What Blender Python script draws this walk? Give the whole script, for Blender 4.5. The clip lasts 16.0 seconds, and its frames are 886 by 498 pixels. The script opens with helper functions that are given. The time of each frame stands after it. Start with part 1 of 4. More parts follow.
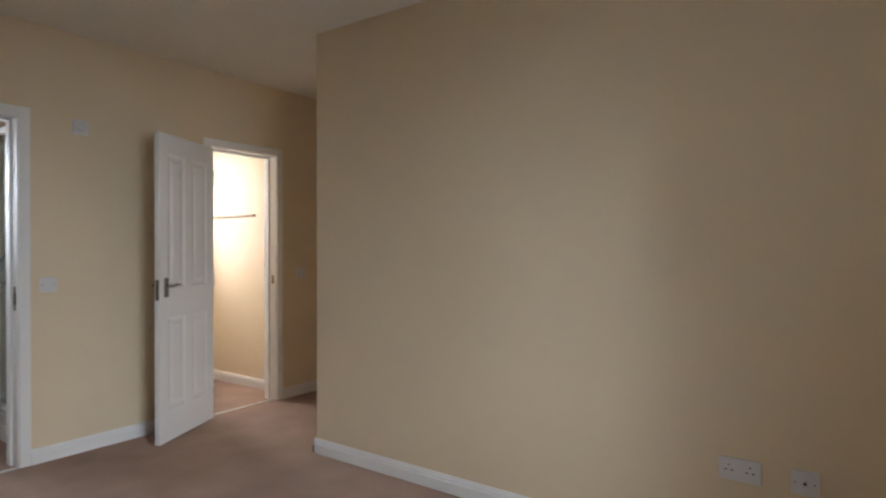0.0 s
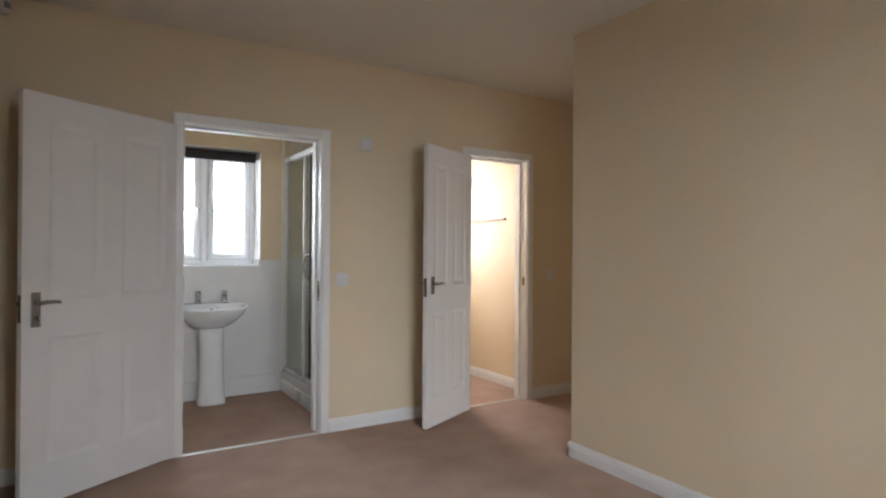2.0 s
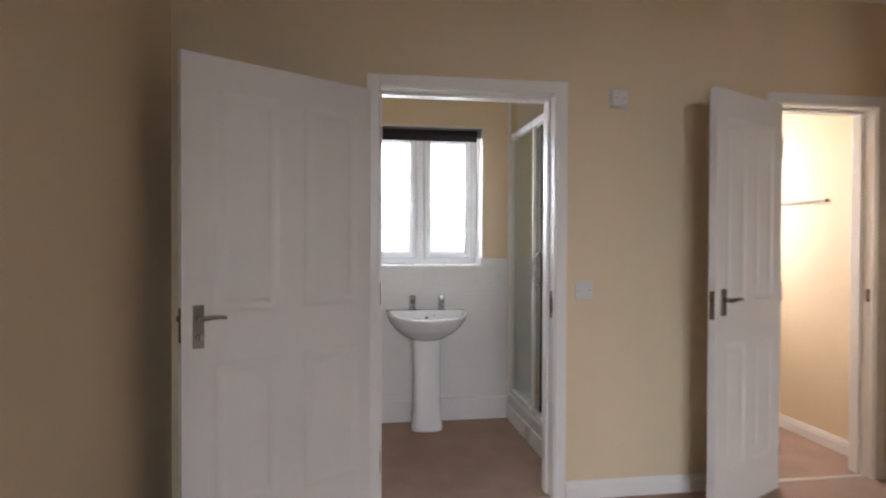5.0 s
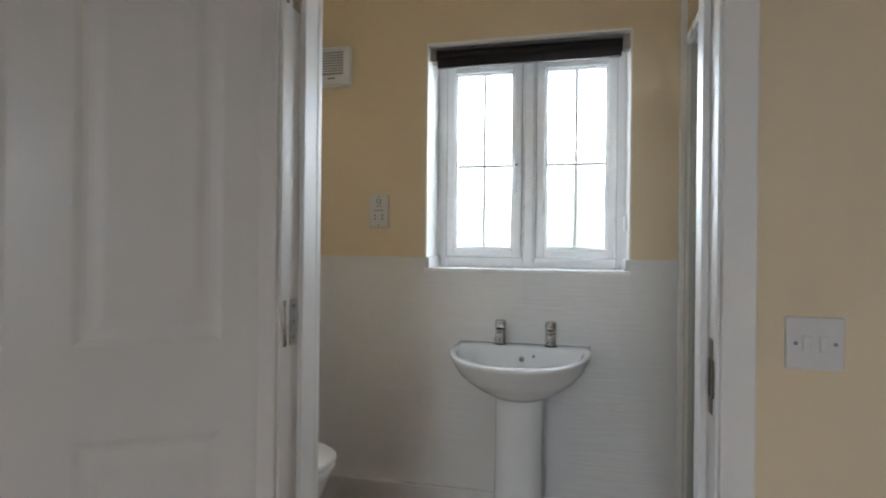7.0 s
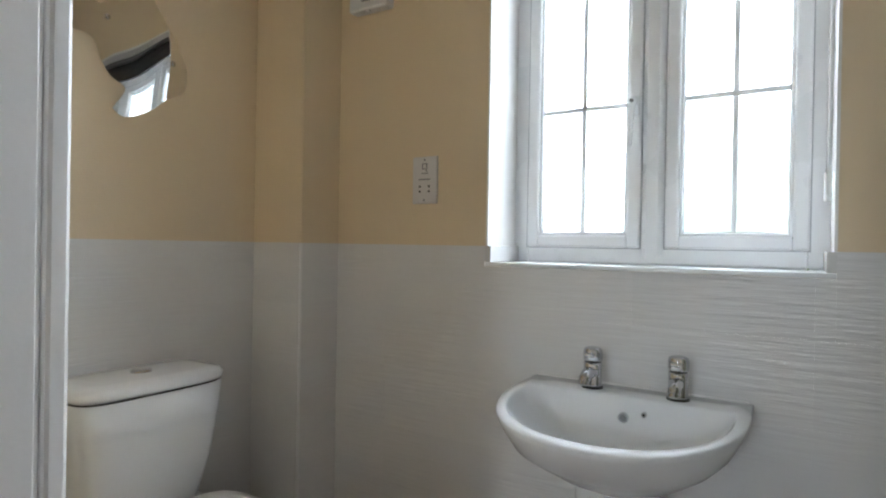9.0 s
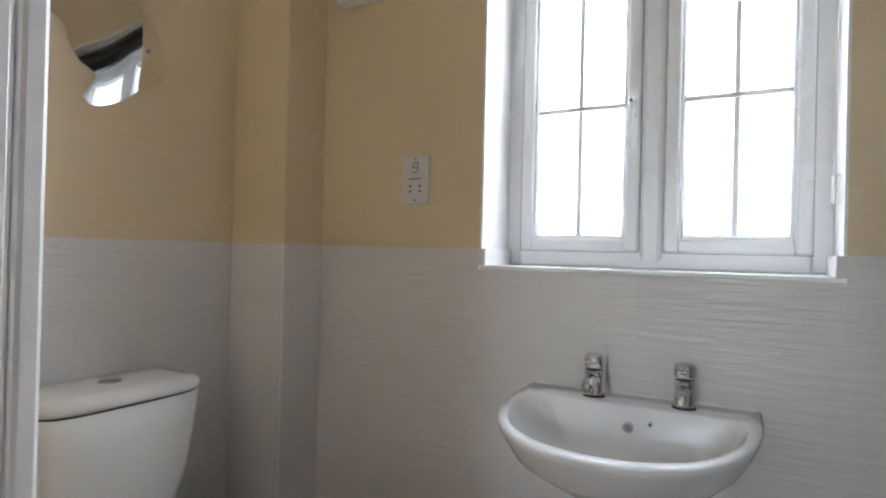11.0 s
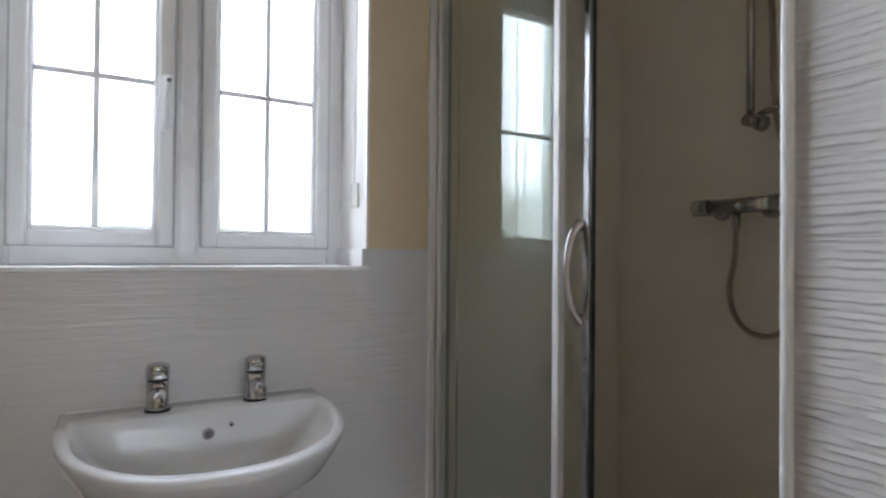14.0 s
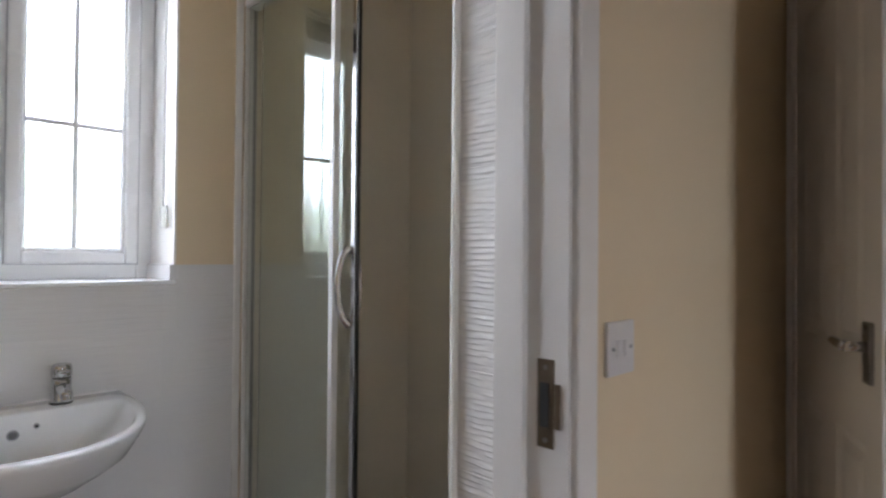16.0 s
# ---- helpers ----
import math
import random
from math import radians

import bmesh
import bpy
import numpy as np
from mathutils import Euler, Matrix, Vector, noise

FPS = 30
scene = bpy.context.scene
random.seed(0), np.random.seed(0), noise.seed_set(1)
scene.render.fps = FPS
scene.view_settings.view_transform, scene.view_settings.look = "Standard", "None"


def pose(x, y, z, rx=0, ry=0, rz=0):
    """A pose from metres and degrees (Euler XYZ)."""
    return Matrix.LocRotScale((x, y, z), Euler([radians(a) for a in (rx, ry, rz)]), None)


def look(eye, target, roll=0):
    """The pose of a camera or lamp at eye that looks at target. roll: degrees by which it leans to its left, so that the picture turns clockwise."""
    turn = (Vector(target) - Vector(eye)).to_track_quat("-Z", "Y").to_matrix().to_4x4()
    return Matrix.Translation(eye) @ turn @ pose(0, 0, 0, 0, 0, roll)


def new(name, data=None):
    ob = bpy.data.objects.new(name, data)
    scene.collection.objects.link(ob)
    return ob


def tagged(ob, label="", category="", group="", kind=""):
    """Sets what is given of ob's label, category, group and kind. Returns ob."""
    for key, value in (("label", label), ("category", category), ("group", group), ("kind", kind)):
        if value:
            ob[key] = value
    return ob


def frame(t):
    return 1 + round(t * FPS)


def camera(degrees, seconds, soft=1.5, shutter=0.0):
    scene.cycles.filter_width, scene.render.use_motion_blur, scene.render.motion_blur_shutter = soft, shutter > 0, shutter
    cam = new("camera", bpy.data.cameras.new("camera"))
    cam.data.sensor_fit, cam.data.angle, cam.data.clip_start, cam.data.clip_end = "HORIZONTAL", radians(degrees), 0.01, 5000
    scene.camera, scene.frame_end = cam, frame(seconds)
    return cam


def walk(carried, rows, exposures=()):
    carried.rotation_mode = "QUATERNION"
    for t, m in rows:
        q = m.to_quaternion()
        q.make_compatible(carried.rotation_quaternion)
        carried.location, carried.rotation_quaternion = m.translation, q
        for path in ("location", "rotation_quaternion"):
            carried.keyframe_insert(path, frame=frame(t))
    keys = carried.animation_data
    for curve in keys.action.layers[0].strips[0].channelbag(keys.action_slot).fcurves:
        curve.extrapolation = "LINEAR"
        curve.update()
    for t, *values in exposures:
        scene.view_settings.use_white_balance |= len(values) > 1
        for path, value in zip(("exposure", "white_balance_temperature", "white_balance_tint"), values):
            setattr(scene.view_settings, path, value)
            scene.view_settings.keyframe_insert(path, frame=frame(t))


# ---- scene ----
cam = camera(74.8, 16.0, soft=2.1, shutter=0.3)
PATH = [
    (0, (0.209, -0.092, 1.266), (-0.958, 1.533, 1.258), -0.0),
    (0.5, (0.196, -0.096, 1.255), (-1.143, 1.39, 1.258), 0.1),
    (1, (0.138, -0.157, 1.275), (-1.334, 1.196, 1.271), 0.2),
    (1.5, (0.121, -0.165, 1.261), (-1.482, 1.032, 1.262), 0.3),
    (2, (0.105, -0.179, 1.248), (-1.599, 0.868, 1.254), 0.4),
    (2.5, (0.092, -0.202, 1.267), (-1.642, 0.795, 1.264), 0.5),
    (3, (0.076, -0.209, 1.271), (-1.666, 0.773, 1.265), 0.5),
    (3.5, (0.022, -0.199, 1.282), (-1.736, 0.756, 1.268), 0.6),
    (4, (-0.216, -0.13, 1.26), (-2.043, 0.684, 1.248), 0.4),
    (4.5, (-0.537, 0.0, 1.262), (-2.444, 0.602, 1.245), 0.5),
    (5, (-0.939, 0.206, 1.28), (-2.916, 0.503, 1.255), 0.2),
    (7.4, (-2.843, 1.037, 1.174), (-4.729, 0.372, 1.185), 0.8),
    (8, (-3.179, 1.089, 1.152), (-4.946, 0.152, 1.172), 1.0),
    (8.6, (-3.422, 1.061, 1.15), (-5.139, 0.035, 1.147), 1.0),
    (9, (-3.513, 1.049, 1.158), (-5.214, -0.002, 1.147), 1.0),
    (11.4, (-3.548, 0.882, 1.136), (-5.341, -0.005, 1.166), 1.7),
    (11.5, (-3.550, 0.861, 1.1325), (-5.366, 0.030, 1.166), 1.7),
    (12, (-3.561, 0.755, 1.115), (-5.486, 0.214, 1.159), 1.7),
    (12.5, (-3.61, 0.669, 1.123), (-5.602, 0.491, 1.16), 1.3),
    (13, (-3.643, 0.573, 1.144), (-5.629, 0.809, 1.169), 1.3),
    (13.5, (-3.628, 0.511, 1.149), (-5.495, 1.227, 1.181), 1.0),
    (14, (-3.583, 0.497, 1.145), (-5.312, 1.502, 1.165), 0.5),
    (14.5, (-3.541, 0.484, 1.157), (-5.178, 1.633, 1.159), 0.2),
    (15, (-3.487, 0.456, 1.159), (-5.068, 1.681, 1.17), 0.2),
    (15.5, (-3.372, 0.424, 1.184), (-4.872, 1.746, 1.187), 0.3),
    (16, (-3.211, 0.425, 1.193), (-4.617, 1.845, 1.218), 0.5),
]
EXPOSE = [(0, -0.18, 6400, 15), (1, -0.16, 6450, 15), (2.5, -0.02, 6550, 18), (4, -0.02, 6750, 21), (5, -0.06, 6750, 21), (7.4, -0.37, 6450, 13), (9, -0.2, 6400, 13), (11.4, -0.2, 6500, 18), (12, -0.25, 6500, 19), (13, -0.63, 6500, 18), (14.5, -0.5, 6500, 20), (16, -0.3, 6550, 20)]
walk(cam, [(t, look(eye, target, roll)) for t, eye, target, roll in PATH], EXPOSE)

# ---- world, sun, window light, exposure ----
world = bpy.data.worlds.new("overcast_sky")
scene.world = world
world.use_nodes = True
wn = world.node_tree
sky = wn.nodes.new("ShaderNodeTexSky")
sky.sky_type = "NISHITA"
sky.sun_disc = False
sky.sun_elevation = radians(48)
sky.sun_rotation = radians(60)
sky.dust_density = 4.0
wn.links.new(sky.outputs[0], wn.nodes["Background"].inputs[0])
wn.nodes["Background"].inputs[1].default_value = 0.12
sun_data = bpy.data.lights.new("sun", "SUN")
sun_data.energy, sun_data.angle, sun_data.color = 0.6, radians(15), (1.0, 0.97, 0.92)
sun = new("sun", sun_data)
sun.matrix_world = look((8, 5, 12), (0, 0, 0))


def window_light(name, centre, target, w, h, watts, colour):
    d = bpy.data.lights.new(name, "AREA")
    d.shape, d.size, d.size_y, d.energy, d.color = "RECTANGLE", w, h, watts, colour
    ob = new(name, d)
    ob.matrix_world = look(centre, target)
    return ob


DAY = (0.80, 0.915, 1.0)
window_light("ensuite_window_daylight", (-6.4, 0.74, 1.80), (-3.1, 0.50, 1.35), 2.2, 2.0, 430, DAY)
window_light("closet_window_daylight", (-5.40, 2.66, 1.60), (-4.2, 2.80, 1.05), 0.5, 0.9, 84, (0.93, 0.97, 1.0))
window_light("bedroom_window_daylight", (3.0, 0.24, 3.10), (-3.2, 0.78, 0.90), 2.1, 3.0, 560, (0.77, 0.895, 1.0))


# ---- materials ----
def material(name, colour, rough=0.5, metal=0.0, bump=0.0, bump_scale=40.0, vary=0.06, vary_scale=3.0, stretch=(1, 1, 1), spec=0.5, coat=0.0, detail=4.0, rand=0.0):
    """A surface with a broad tint variation, a fine grain and relief, in real-world size."""
    m = bpy.data.materials.new(name)
    m.use_nodes = True
    nt = m.node_tree
    n, l = nt.nodes, nt.links
    b = n["Principled BSDF"]
    b.inputs["Roughness"].default_value = rough
    b.inputs["Metallic"].default_value = metal
    b.inputs["Specular IOR Level"].default_value = spec
    b.inputs["Coat Weight"].default_value = coat
    geo = n.new("ShaderNodeNewGeometry")
    big = n.new("ShaderNodeTexNoise")
    big.inputs["Scale"].default_value, big.inputs["Detail"].default_value = vary_scale, 5
    l.new(geo.outputs["Position"], big.inputs["Vector"])
    ramp = n.new("ShaderNodeMix")
    ramp.data_type = "RGBA"
    ramp.inputs["A"].default_value = (*[c * (1 - vary) for c in colour], 1)
    ramp.inputs["B"].default_value = (*[min(1, c * (1 + vary)) for c in colour], 1)
    l.new(big.outputs["Fac"], ramp.inputs["Factor"])
    last = ramp.outputs["Result"]
    if rand:
        info = n.new("ShaderNodeObjectInfo")
        hsv = n.new("ShaderNodeHueSaturation")
        mr = n.new("ShaderNodeMapRange")
        mr.inputs["To Min"].default_value, mr.inputs["To Max"].default_value = 1 - rand, 1 + rand
        l.new(info.outputs["Random"], mr.inputs["Value"])
        l.new(mr.outputs["Result"], hsv.inputs["Value"])
        l.new(last, hsv.inputs["Color"])
        last = hsv.outputs["Color"]
    l.new(last, b.inputs["Base Color"])
    rr = n.new("ShaderNodeMapRange")
    rr.inputs["To Min"].default_value, rr.inputs["To Max"].default_value = max(0, rough - 0.05), min(1, rough + 0.05)
    l.new(big.outputs["Fac"], rr.inputs["Value"])
    l.new(rr.outputs["Result"], b.inputs["Roughness"])
    if bump:
        vm = n.new("ShaderNodeVectorMath")
        vm.operation = "MULTIPLY"
        vm.inputs[1].default_value = stretch
        l.new(geo.outputs["Position"], vm.inputs[0])
        fine = n.new("ShaderNodeTexNoise")
        fine.inputs["Scale"].default_value, fine.inputs["Detail"].default_value = bump_scale, detail
        l.new(vm.outputs[0], fine.inputs["Vector"])
        bp = n.new("ShaderNodeBump")
        bp.inputs["Strength"].default_value, bp.inputs["Distance"].default_value = bump, 0.01
        l.new(fine.outputs["Fac"], bp.inputs["Height"])
        l.new(bp.outputs[0], b.inputs["Normal"])
    return m


M_WALL = material("cream_emulsion", (0.72, 0.585, 0.405), 0.62, bump=0.05, bump_scale=140, vary=0.035, vary_scale=1.6)
M_CEIL = material("white_ceiling_paint", (0.74, 0.70, 0.64), 0.75, bump=0.06, bump_scale=120, vary=0.03)
M_GLOSS = material("white_gloss_paint", (0.80, 0.78, 0.755), 0.33, bump=0.03, bump_scale=60, vary=0.03, vary_scale=5)
M_CARPET = material("brown_carpet", (0.45, 0.31, 0.24), 0.95, bump=0.8, bump_scale=420, vary=0.22, vary_scale=4.5, spec=0.1)
M_TILE = material("white_rippled_tile", (0.70, 0.69, 0.685), 0.30, bump=0.22, bump_scale=6.0, vary=0.03, vary_scale=8, stretch=(1.1, 1.1, 15), detail=3, rand=0.02)
M_TILE_FLAT = material("white_glazed_tile", (0.70, 0.69, 0.685), 0.25, bump=0.04, bump_scale=20, vary=0.03, vary_scale=8, rand=0.02)
M_SHOWER = material("beige_shower_panel", (0.72, 0.65, 0.545), 0.32, bump=0.04, bump_scale=50, vary=0.05)
M_CERAMIC = material("white_ceramic", (0.79, 0.80, 0.81), 0.12, vary=0.015, spec=0.5)
M_UPVC = material("white_upvc", (0.87, 0.88, 0.89), 0.28, vary=0.015, bump=0.01, bump_scale=80)
M_PLASTIC = material("white_plastic", (0.78, 0.77, 0.77), 0.35, vary=0.02, bump=0.01, bump_scale=100)
M_PLATE = material("greyed_plastic", (0.67, 0.645, 0.64), 0.4, vary=0.03, bump=0.01, bump_scale=100)
M_CHROME = material("chrome", (0.56, 0.56, 0.575), 0.07, metal=1.0, vary=0.03, vary_scale=30)
# darker copy of chrome: the shower's dim reflections are put into its colour
M_CHROME_SHADED = material("shaded_chrome", (0.36, 0.35, 0.34), 0.16, metal=1.0, vary=0.05, vary_scale=30)
M_STEEL = material("satin_steel", (0.30, 0.29, 0.28), 0.32, metal=1.0, vary=0.06, vary_scale=40, bump=0.02, bump_scale=300)
M_HINGE = material("bright_satin_steel", (0.60, 0.59, 0.58), 0.25, metal=1.0, vary=0.06, vary_scale=40)
M_BRASS = material("tarnished_brass", (0.18, 0.14, 0.10), 0.4, metal=1.0, vary=0.15, vary_scale=60)
# near-black colour stands for the shade inside holes and under the cistern lid
M_DARK = material("hole_and_gap_shade", (0.03, 0.03, 0.03), 0.7)
# grey for print and small parts, and for the shade in small openings
M_GREYMARK = material("grey_print_and_hole_shade", (0.22, 0.22, 0.23), 0.6)
M_BLIND = material("black_blind_fabric", (0.022, 0.018, 0.022), 0.8, bump=0.3, bump_scale=300, vary=0.2)
M_GASKET = material("grey_gasket", (0.50, 0.51, 0.53), 0.6)
M_SEAL = material("black_rubber", (0.015, 0.015, 0.015), 0.5)
M_HOSE = material("brown_steel_hose", (0.32, 0.25, 0.20), 0.35, metal=0.8, bump=0.5, bump_scale=350, stretch=(0.3, 0.3, 1))
M_WOOD = material("painted_batten", (0.62, 0.55, 0.42), 0.5, bump=0.1, bump_scale=60)
M_BATTEN = material("plain_brown_batten", (0.30, 0.24, 0.17), 0.6, bump=0.1, bump_scale=60)
M_LAWN = material("lawn", (0.07, 0.12, 0.035), 0.95, bump=0.8, bump_scale=60, vary=0.3, vary_scale=2)
M_STRIP = material("aluminium_threshold", (0.75, 0.73, 0.70), 0.35, metal=0.9, vary=0.08, vary_scale=20)

M_MIRROR = bpy.data.materials.new("silvered_mirror")
M_MIRROR.use_nodes = True
_b = M_MIRROR.node_tree.nodes["Principled BSDF"]
_b.inputs["Base Color"].default_value = (0.86, 0.87, 0.86, 1)
_b.inputs["Metallic"].default_value, _b.inputs["Roughness"].default_value = 1.0, 0.015
_mn, _ml = M_MIRROR.node_tree.nodes, M_MIRROR.node_tree.links
_mg, _mt, _mb = _mn.new("ShaderNodeNewGeometry"), _mn.new("ShaderNodeTexNoise"), _mn.new("ShaderNodeBump")
_mt.inputs["Scale"].default_value, _mt.inputs["Detail"].default_value = 3.2, 0.0
_mb.inputs["Strength"].default_value, _mb.inputs["Distance"].default_value = 0.5, 0.022
_ml.new(_mg.outputs["Position"], _mt.inputs["Vector"])
_ml.new(_mt.outputs["Fac"], _mb.inputs["Height"])
_ml.new(_mb.outputs[0], _b.inputs["Normal"])


def glass(name, tint, rough, ior=1.5):
    """A pane of real glass with its tint; rough above 0 frosts it."""
    m = bpy.data.materials.new(name)
    m.use_nodes = True
    nt = m.node_tree
    n, l = nt.nodes, nt.links
    n.remove(n["Principled BSDF"])
    out = n["Material Output"]
    body = n.new("ShaderNodeBsdfGlass")
    body.inputs["Color"].default_value = (*tint, 1)
    body.inputs["Roughness"].default_value = rough
    body.inputs["IOR"].default_value = ior
    l.new(body.outputs[0], out.inputs["Surface"])
    return m


M_FROST = glass("frosted_glass", (0.98, 0.99, 0.99), 0.36, 1.30)
M_SHOWERGLASS = glass("greenish_shower_glass", (0.955, 0.978, 0.962), 0.0)
M_CLEAR = glass("clear_glass", (0.98, 0.99, 0.98), 0.0)

M_LEAF = bpy.data.materials.new("hedge_leaf")
M_LEAF.use_nodes = True
_n, _l = M_LEAF.node_tree.nodes, M_LEAF.node_tree.links
_geo = _n.new("ShaderNodeNewGeometry")
_ramp = _n.new("ShaderNodeMix")
_ramp.data_type = "RGBA"
_ramp.inputs["A"].default_value = (0.08, 0.12, 0.03, 1)
_ramp.inputs["B"].default_value = (0.16, 0.21, 0.06, 1)
_l.new(_geo.outputs["Random Per Island"], _ramp.inputs["Factor"])
_l.new(_ramp.outputs["Result"], _n["Principled BSDF"].inputs["Base Color"])
_tr = _n.new("ShaderNodeBsdfTranslucent")
_l.new(_ramp.outputs["Result"], _tr.inputs["Color"])
_mx = _n.new("ShaderNodeMixShader")
_mx.inputs[0].default_value = 0.5
_l.new(_n["Principled BSDF"].outputs[0], _mx.inputs[1])
_l.new(_tr.outputs[0], _mx.inputs[2])
_l.new(_mx.outputs[0], _n["Material Output"].inputs["Surface"])


# ---- mesh helpers ----
def mesh_object(name, bm, mat, smooth=False):
    bmesh.ops.recalc_face_normals(bm, faces=bm.faces)
    me = bpy.data.meshes.new(name)
    bm.to_mesh(me)
    bm.free()
    me.materials.append(mat)
    if smooth:
        for p in me.polygons:
            p.use_smooth = True
    return new(name, me)


def part(name, bm, mat, parent, label="", smooth=False):
    ob = mesh_object(name, bm, mat, smooth)
    ob.parent = parent
    return tagged(ob, label)


def holder(name, m=None, label="", category="", group="", kind=""):
    ob = new(name)
    ob.empty_display_size = 0.05
    if m is not None:
        ob.matrix_world = m
    return tagged(ob, label, category, group, kind)


def box(bm, a, b, bevel=0.0, seg=2):
    lo = [min(p, q) for p, q in zip(a, b)]
    hi = [max(p, q) for p, q in zip(a, b)]
    r = bmesh.ops.create_cube(bm, size=1.0)
    vs = r["verts"]
    for v in vs:
        v.co = Vector([lo[i] + (v.co[i] + 0.5) * (hi[i] - lo[i]) for i in range(3)])
    if bevel:
        es = list({e for v in vs for e in v.link_edges})
        bmesh.ops.bevel(bm, geom=es, offset=bevel, segments=seg, affect="EDGES", profile=0.5)
    return bm


def boxes(*items, bevel=0.0):
    bm = bmesh.new()
    for a, b in items:
        box(bm, a, b, bevel)
    return bm


def tube(bm, points, radius, n=12, caps=True):
    """A round bar along points; radius may be a list, one for each point."""
    pts = [Vector(p) for p in points]
    rad = radius if isinstance(radius, (list, tuple)) else [radius] * len(pts)
    rings, up = [], None
    for i, p in enumerate(pts):
        d = (pts[min(i + 1, len(pts) - 1)] - pts[max(i - 1, 0)]).normalized()
        if up is None:
            up = d.orthogonal().normalized()
        up = (up - d * up.dot(d)).normalized()
        side = d.cross(up)
        rings.append([bm.verts.new(p + rad[i] * (math.cos(k * math.tau / n) * up + math.sin(k * math.tau / n) * side)) for k in range(n)])
    for r0, r1 in zip(rings, rings[1:]):
        for k in range(n):
            bm.faces.new((r0[k], r0[(k + 1) % n], r1[(k + 1) % n], r1[k]))
    if caps:
        bm.faces.new(rings[0][::-1])
        bm.faces.new(rings[-1])
    return bm


def smooth_line(points, steps=8):
    """A Catmull-Rom curve through the points."""
    p = [Vector(q) for q in points]
    p = [2 * p[0] - p[1], *p, 2 * p[-1] - p[-2]]
    out = []
    for i in range(1, len(p) - 2):
        for s in range(steps):
            t = s / steps
            a, b, c, d = p[i - 1], p[i], p[i + 1], p[i + 2]
            out.append(0.5 * (2 * b + (c - a) * t + (2 * a - 5 * b + 4 * c - d) * t * t + (3 * b - a - 3 * c + d) * t ** 3))
    out.append(p[-2])
    return out


def loft(bm, rings, cap_start=True, cap_end=True):
    vr = [[bm.verts.new(p) for p in r] for r in rings]
    n = len(vr[0])
    for r0, r1 in zip(vr, vr[1:]):
        for k in range(n):
            bm.faces.new((r0[k], r0[(k + 1) % n], r1[(k + 1) % n], r1[k]))
    if cap_start:
        bm.faces.new(vr[0][::-1])
    if cap_end:
        bm.faces.new(vr[-1])
    return bm


def superellipse(cx, cy, z, a, b, p=2.6, n=32):
    pts = []
    for k in range(n):
        t = k * math.tau / n
        c, s = math.cos(t), math.sin(t)
        pts.append((cx + a * math.copysign(abs(c) ** (2 / p), c), cy + b * math.copysign(abs(s) ** (2 / p), s), z))
    return pts


def profile_run(bm, prof, start, end, out):
    """Sweeps a profile of (out, up) pairs from start to end along a wall; out is the way off the wall."""
    s, e, o = Vector(start), Vector(end), Vector(out)
    a = [bm.verts.new(s + o * d + Vector((0, 0, h))) for d, h in prof]
    b = [bm.verts.new(e + o * d + Vector((0, 0, h))) for d, h in prof]
    n = len(prof)
    for k in range(n):
        bm.faces.new((a[k], a[(k + 1) % n], b[(k + 1) % n], b[k]))
    bm.faces.new(a[::-1])
    bm.faces.new(b)
    return bm


def pierced(axis, c0, c1, a0, a1, z0, z1, holes):
    """A wall slab between c0 and c1 across the axis, from a0 to a1 along it, with holes (lo, hi, zlo, zhi)."""
    bm = bmesh.new()

    def slab(p0, p1, q0, q1):
        if p1 - p0 < 1e-4 or q1 - q0 < 1e-4:
            return
        if axis == "x":
            box(bm, (c0, p0, q0), (c1, p1, q1))
        else:
            box(bm, (p0, c0, q0), (p1, c1, q1))

    at = a0
    for lo, hi, zl, zh in sorted(holes):
        slab(at, lo, z0, z1)
        slab(lo, hi, z0, zl)
        slab(lo, hi, zh, z1)
        at = hi
    slab(at, a1, z0, z1)
    return bm


# ---- the large structure ----
CEIL = 2.57
WB, WE = -3.69, -3.828          # bedroom and en-suite faces of the wall with the doors
XW, XO = -5.06, -5.36          # inner and outer faces of the outside wall
YL, YR = -0.612, 2.35          # bedroom side walls
YT = -0.565                    # wall behind the toilet
XB = 0.62                      # bedroom window wall
D1 = (0.318, 1.174, 2.005)     # en-suite door opening between the rebates
D2 = (2.385, 2.975, 2.005)     # closet door opening
WIN = (0.245, 1.117, 1.10, 2.11)
CWIN = (2.36, 2.96, 1.10, 2.11)
BWIN = (0.15, 1.45, 0.90, 2.15)

floor = tagged(mesh_object("floor", boxes(((XO, -0.75, -0.30), (XB + 0.3, YR + 0.14, 0.0)), ((XO, YR + 0.14, -0.30), (-2.30, 4.3, 0.0))), M_CARPET), "brown short-pile carpet over the whole floor", "floor", kind="structure")
ceiling = tagged(mesh_object("ceiling", boxes(((XO, -0.75, CEIL), (XB + 0.3, YR + 0.14, CEIL + 0.1)), ((XO, YR + 0.14, CEIL), (-2.30, 4.3, CEIL + 0.1))), M_CEIL), "matt off-white painted ceiling", "ceiling", kind="structure")


def wall(name, bm, label, mat=None):
    return tagged(mesh_object(name, bm, mat or M_WALL), label, "wall", kind="structure")


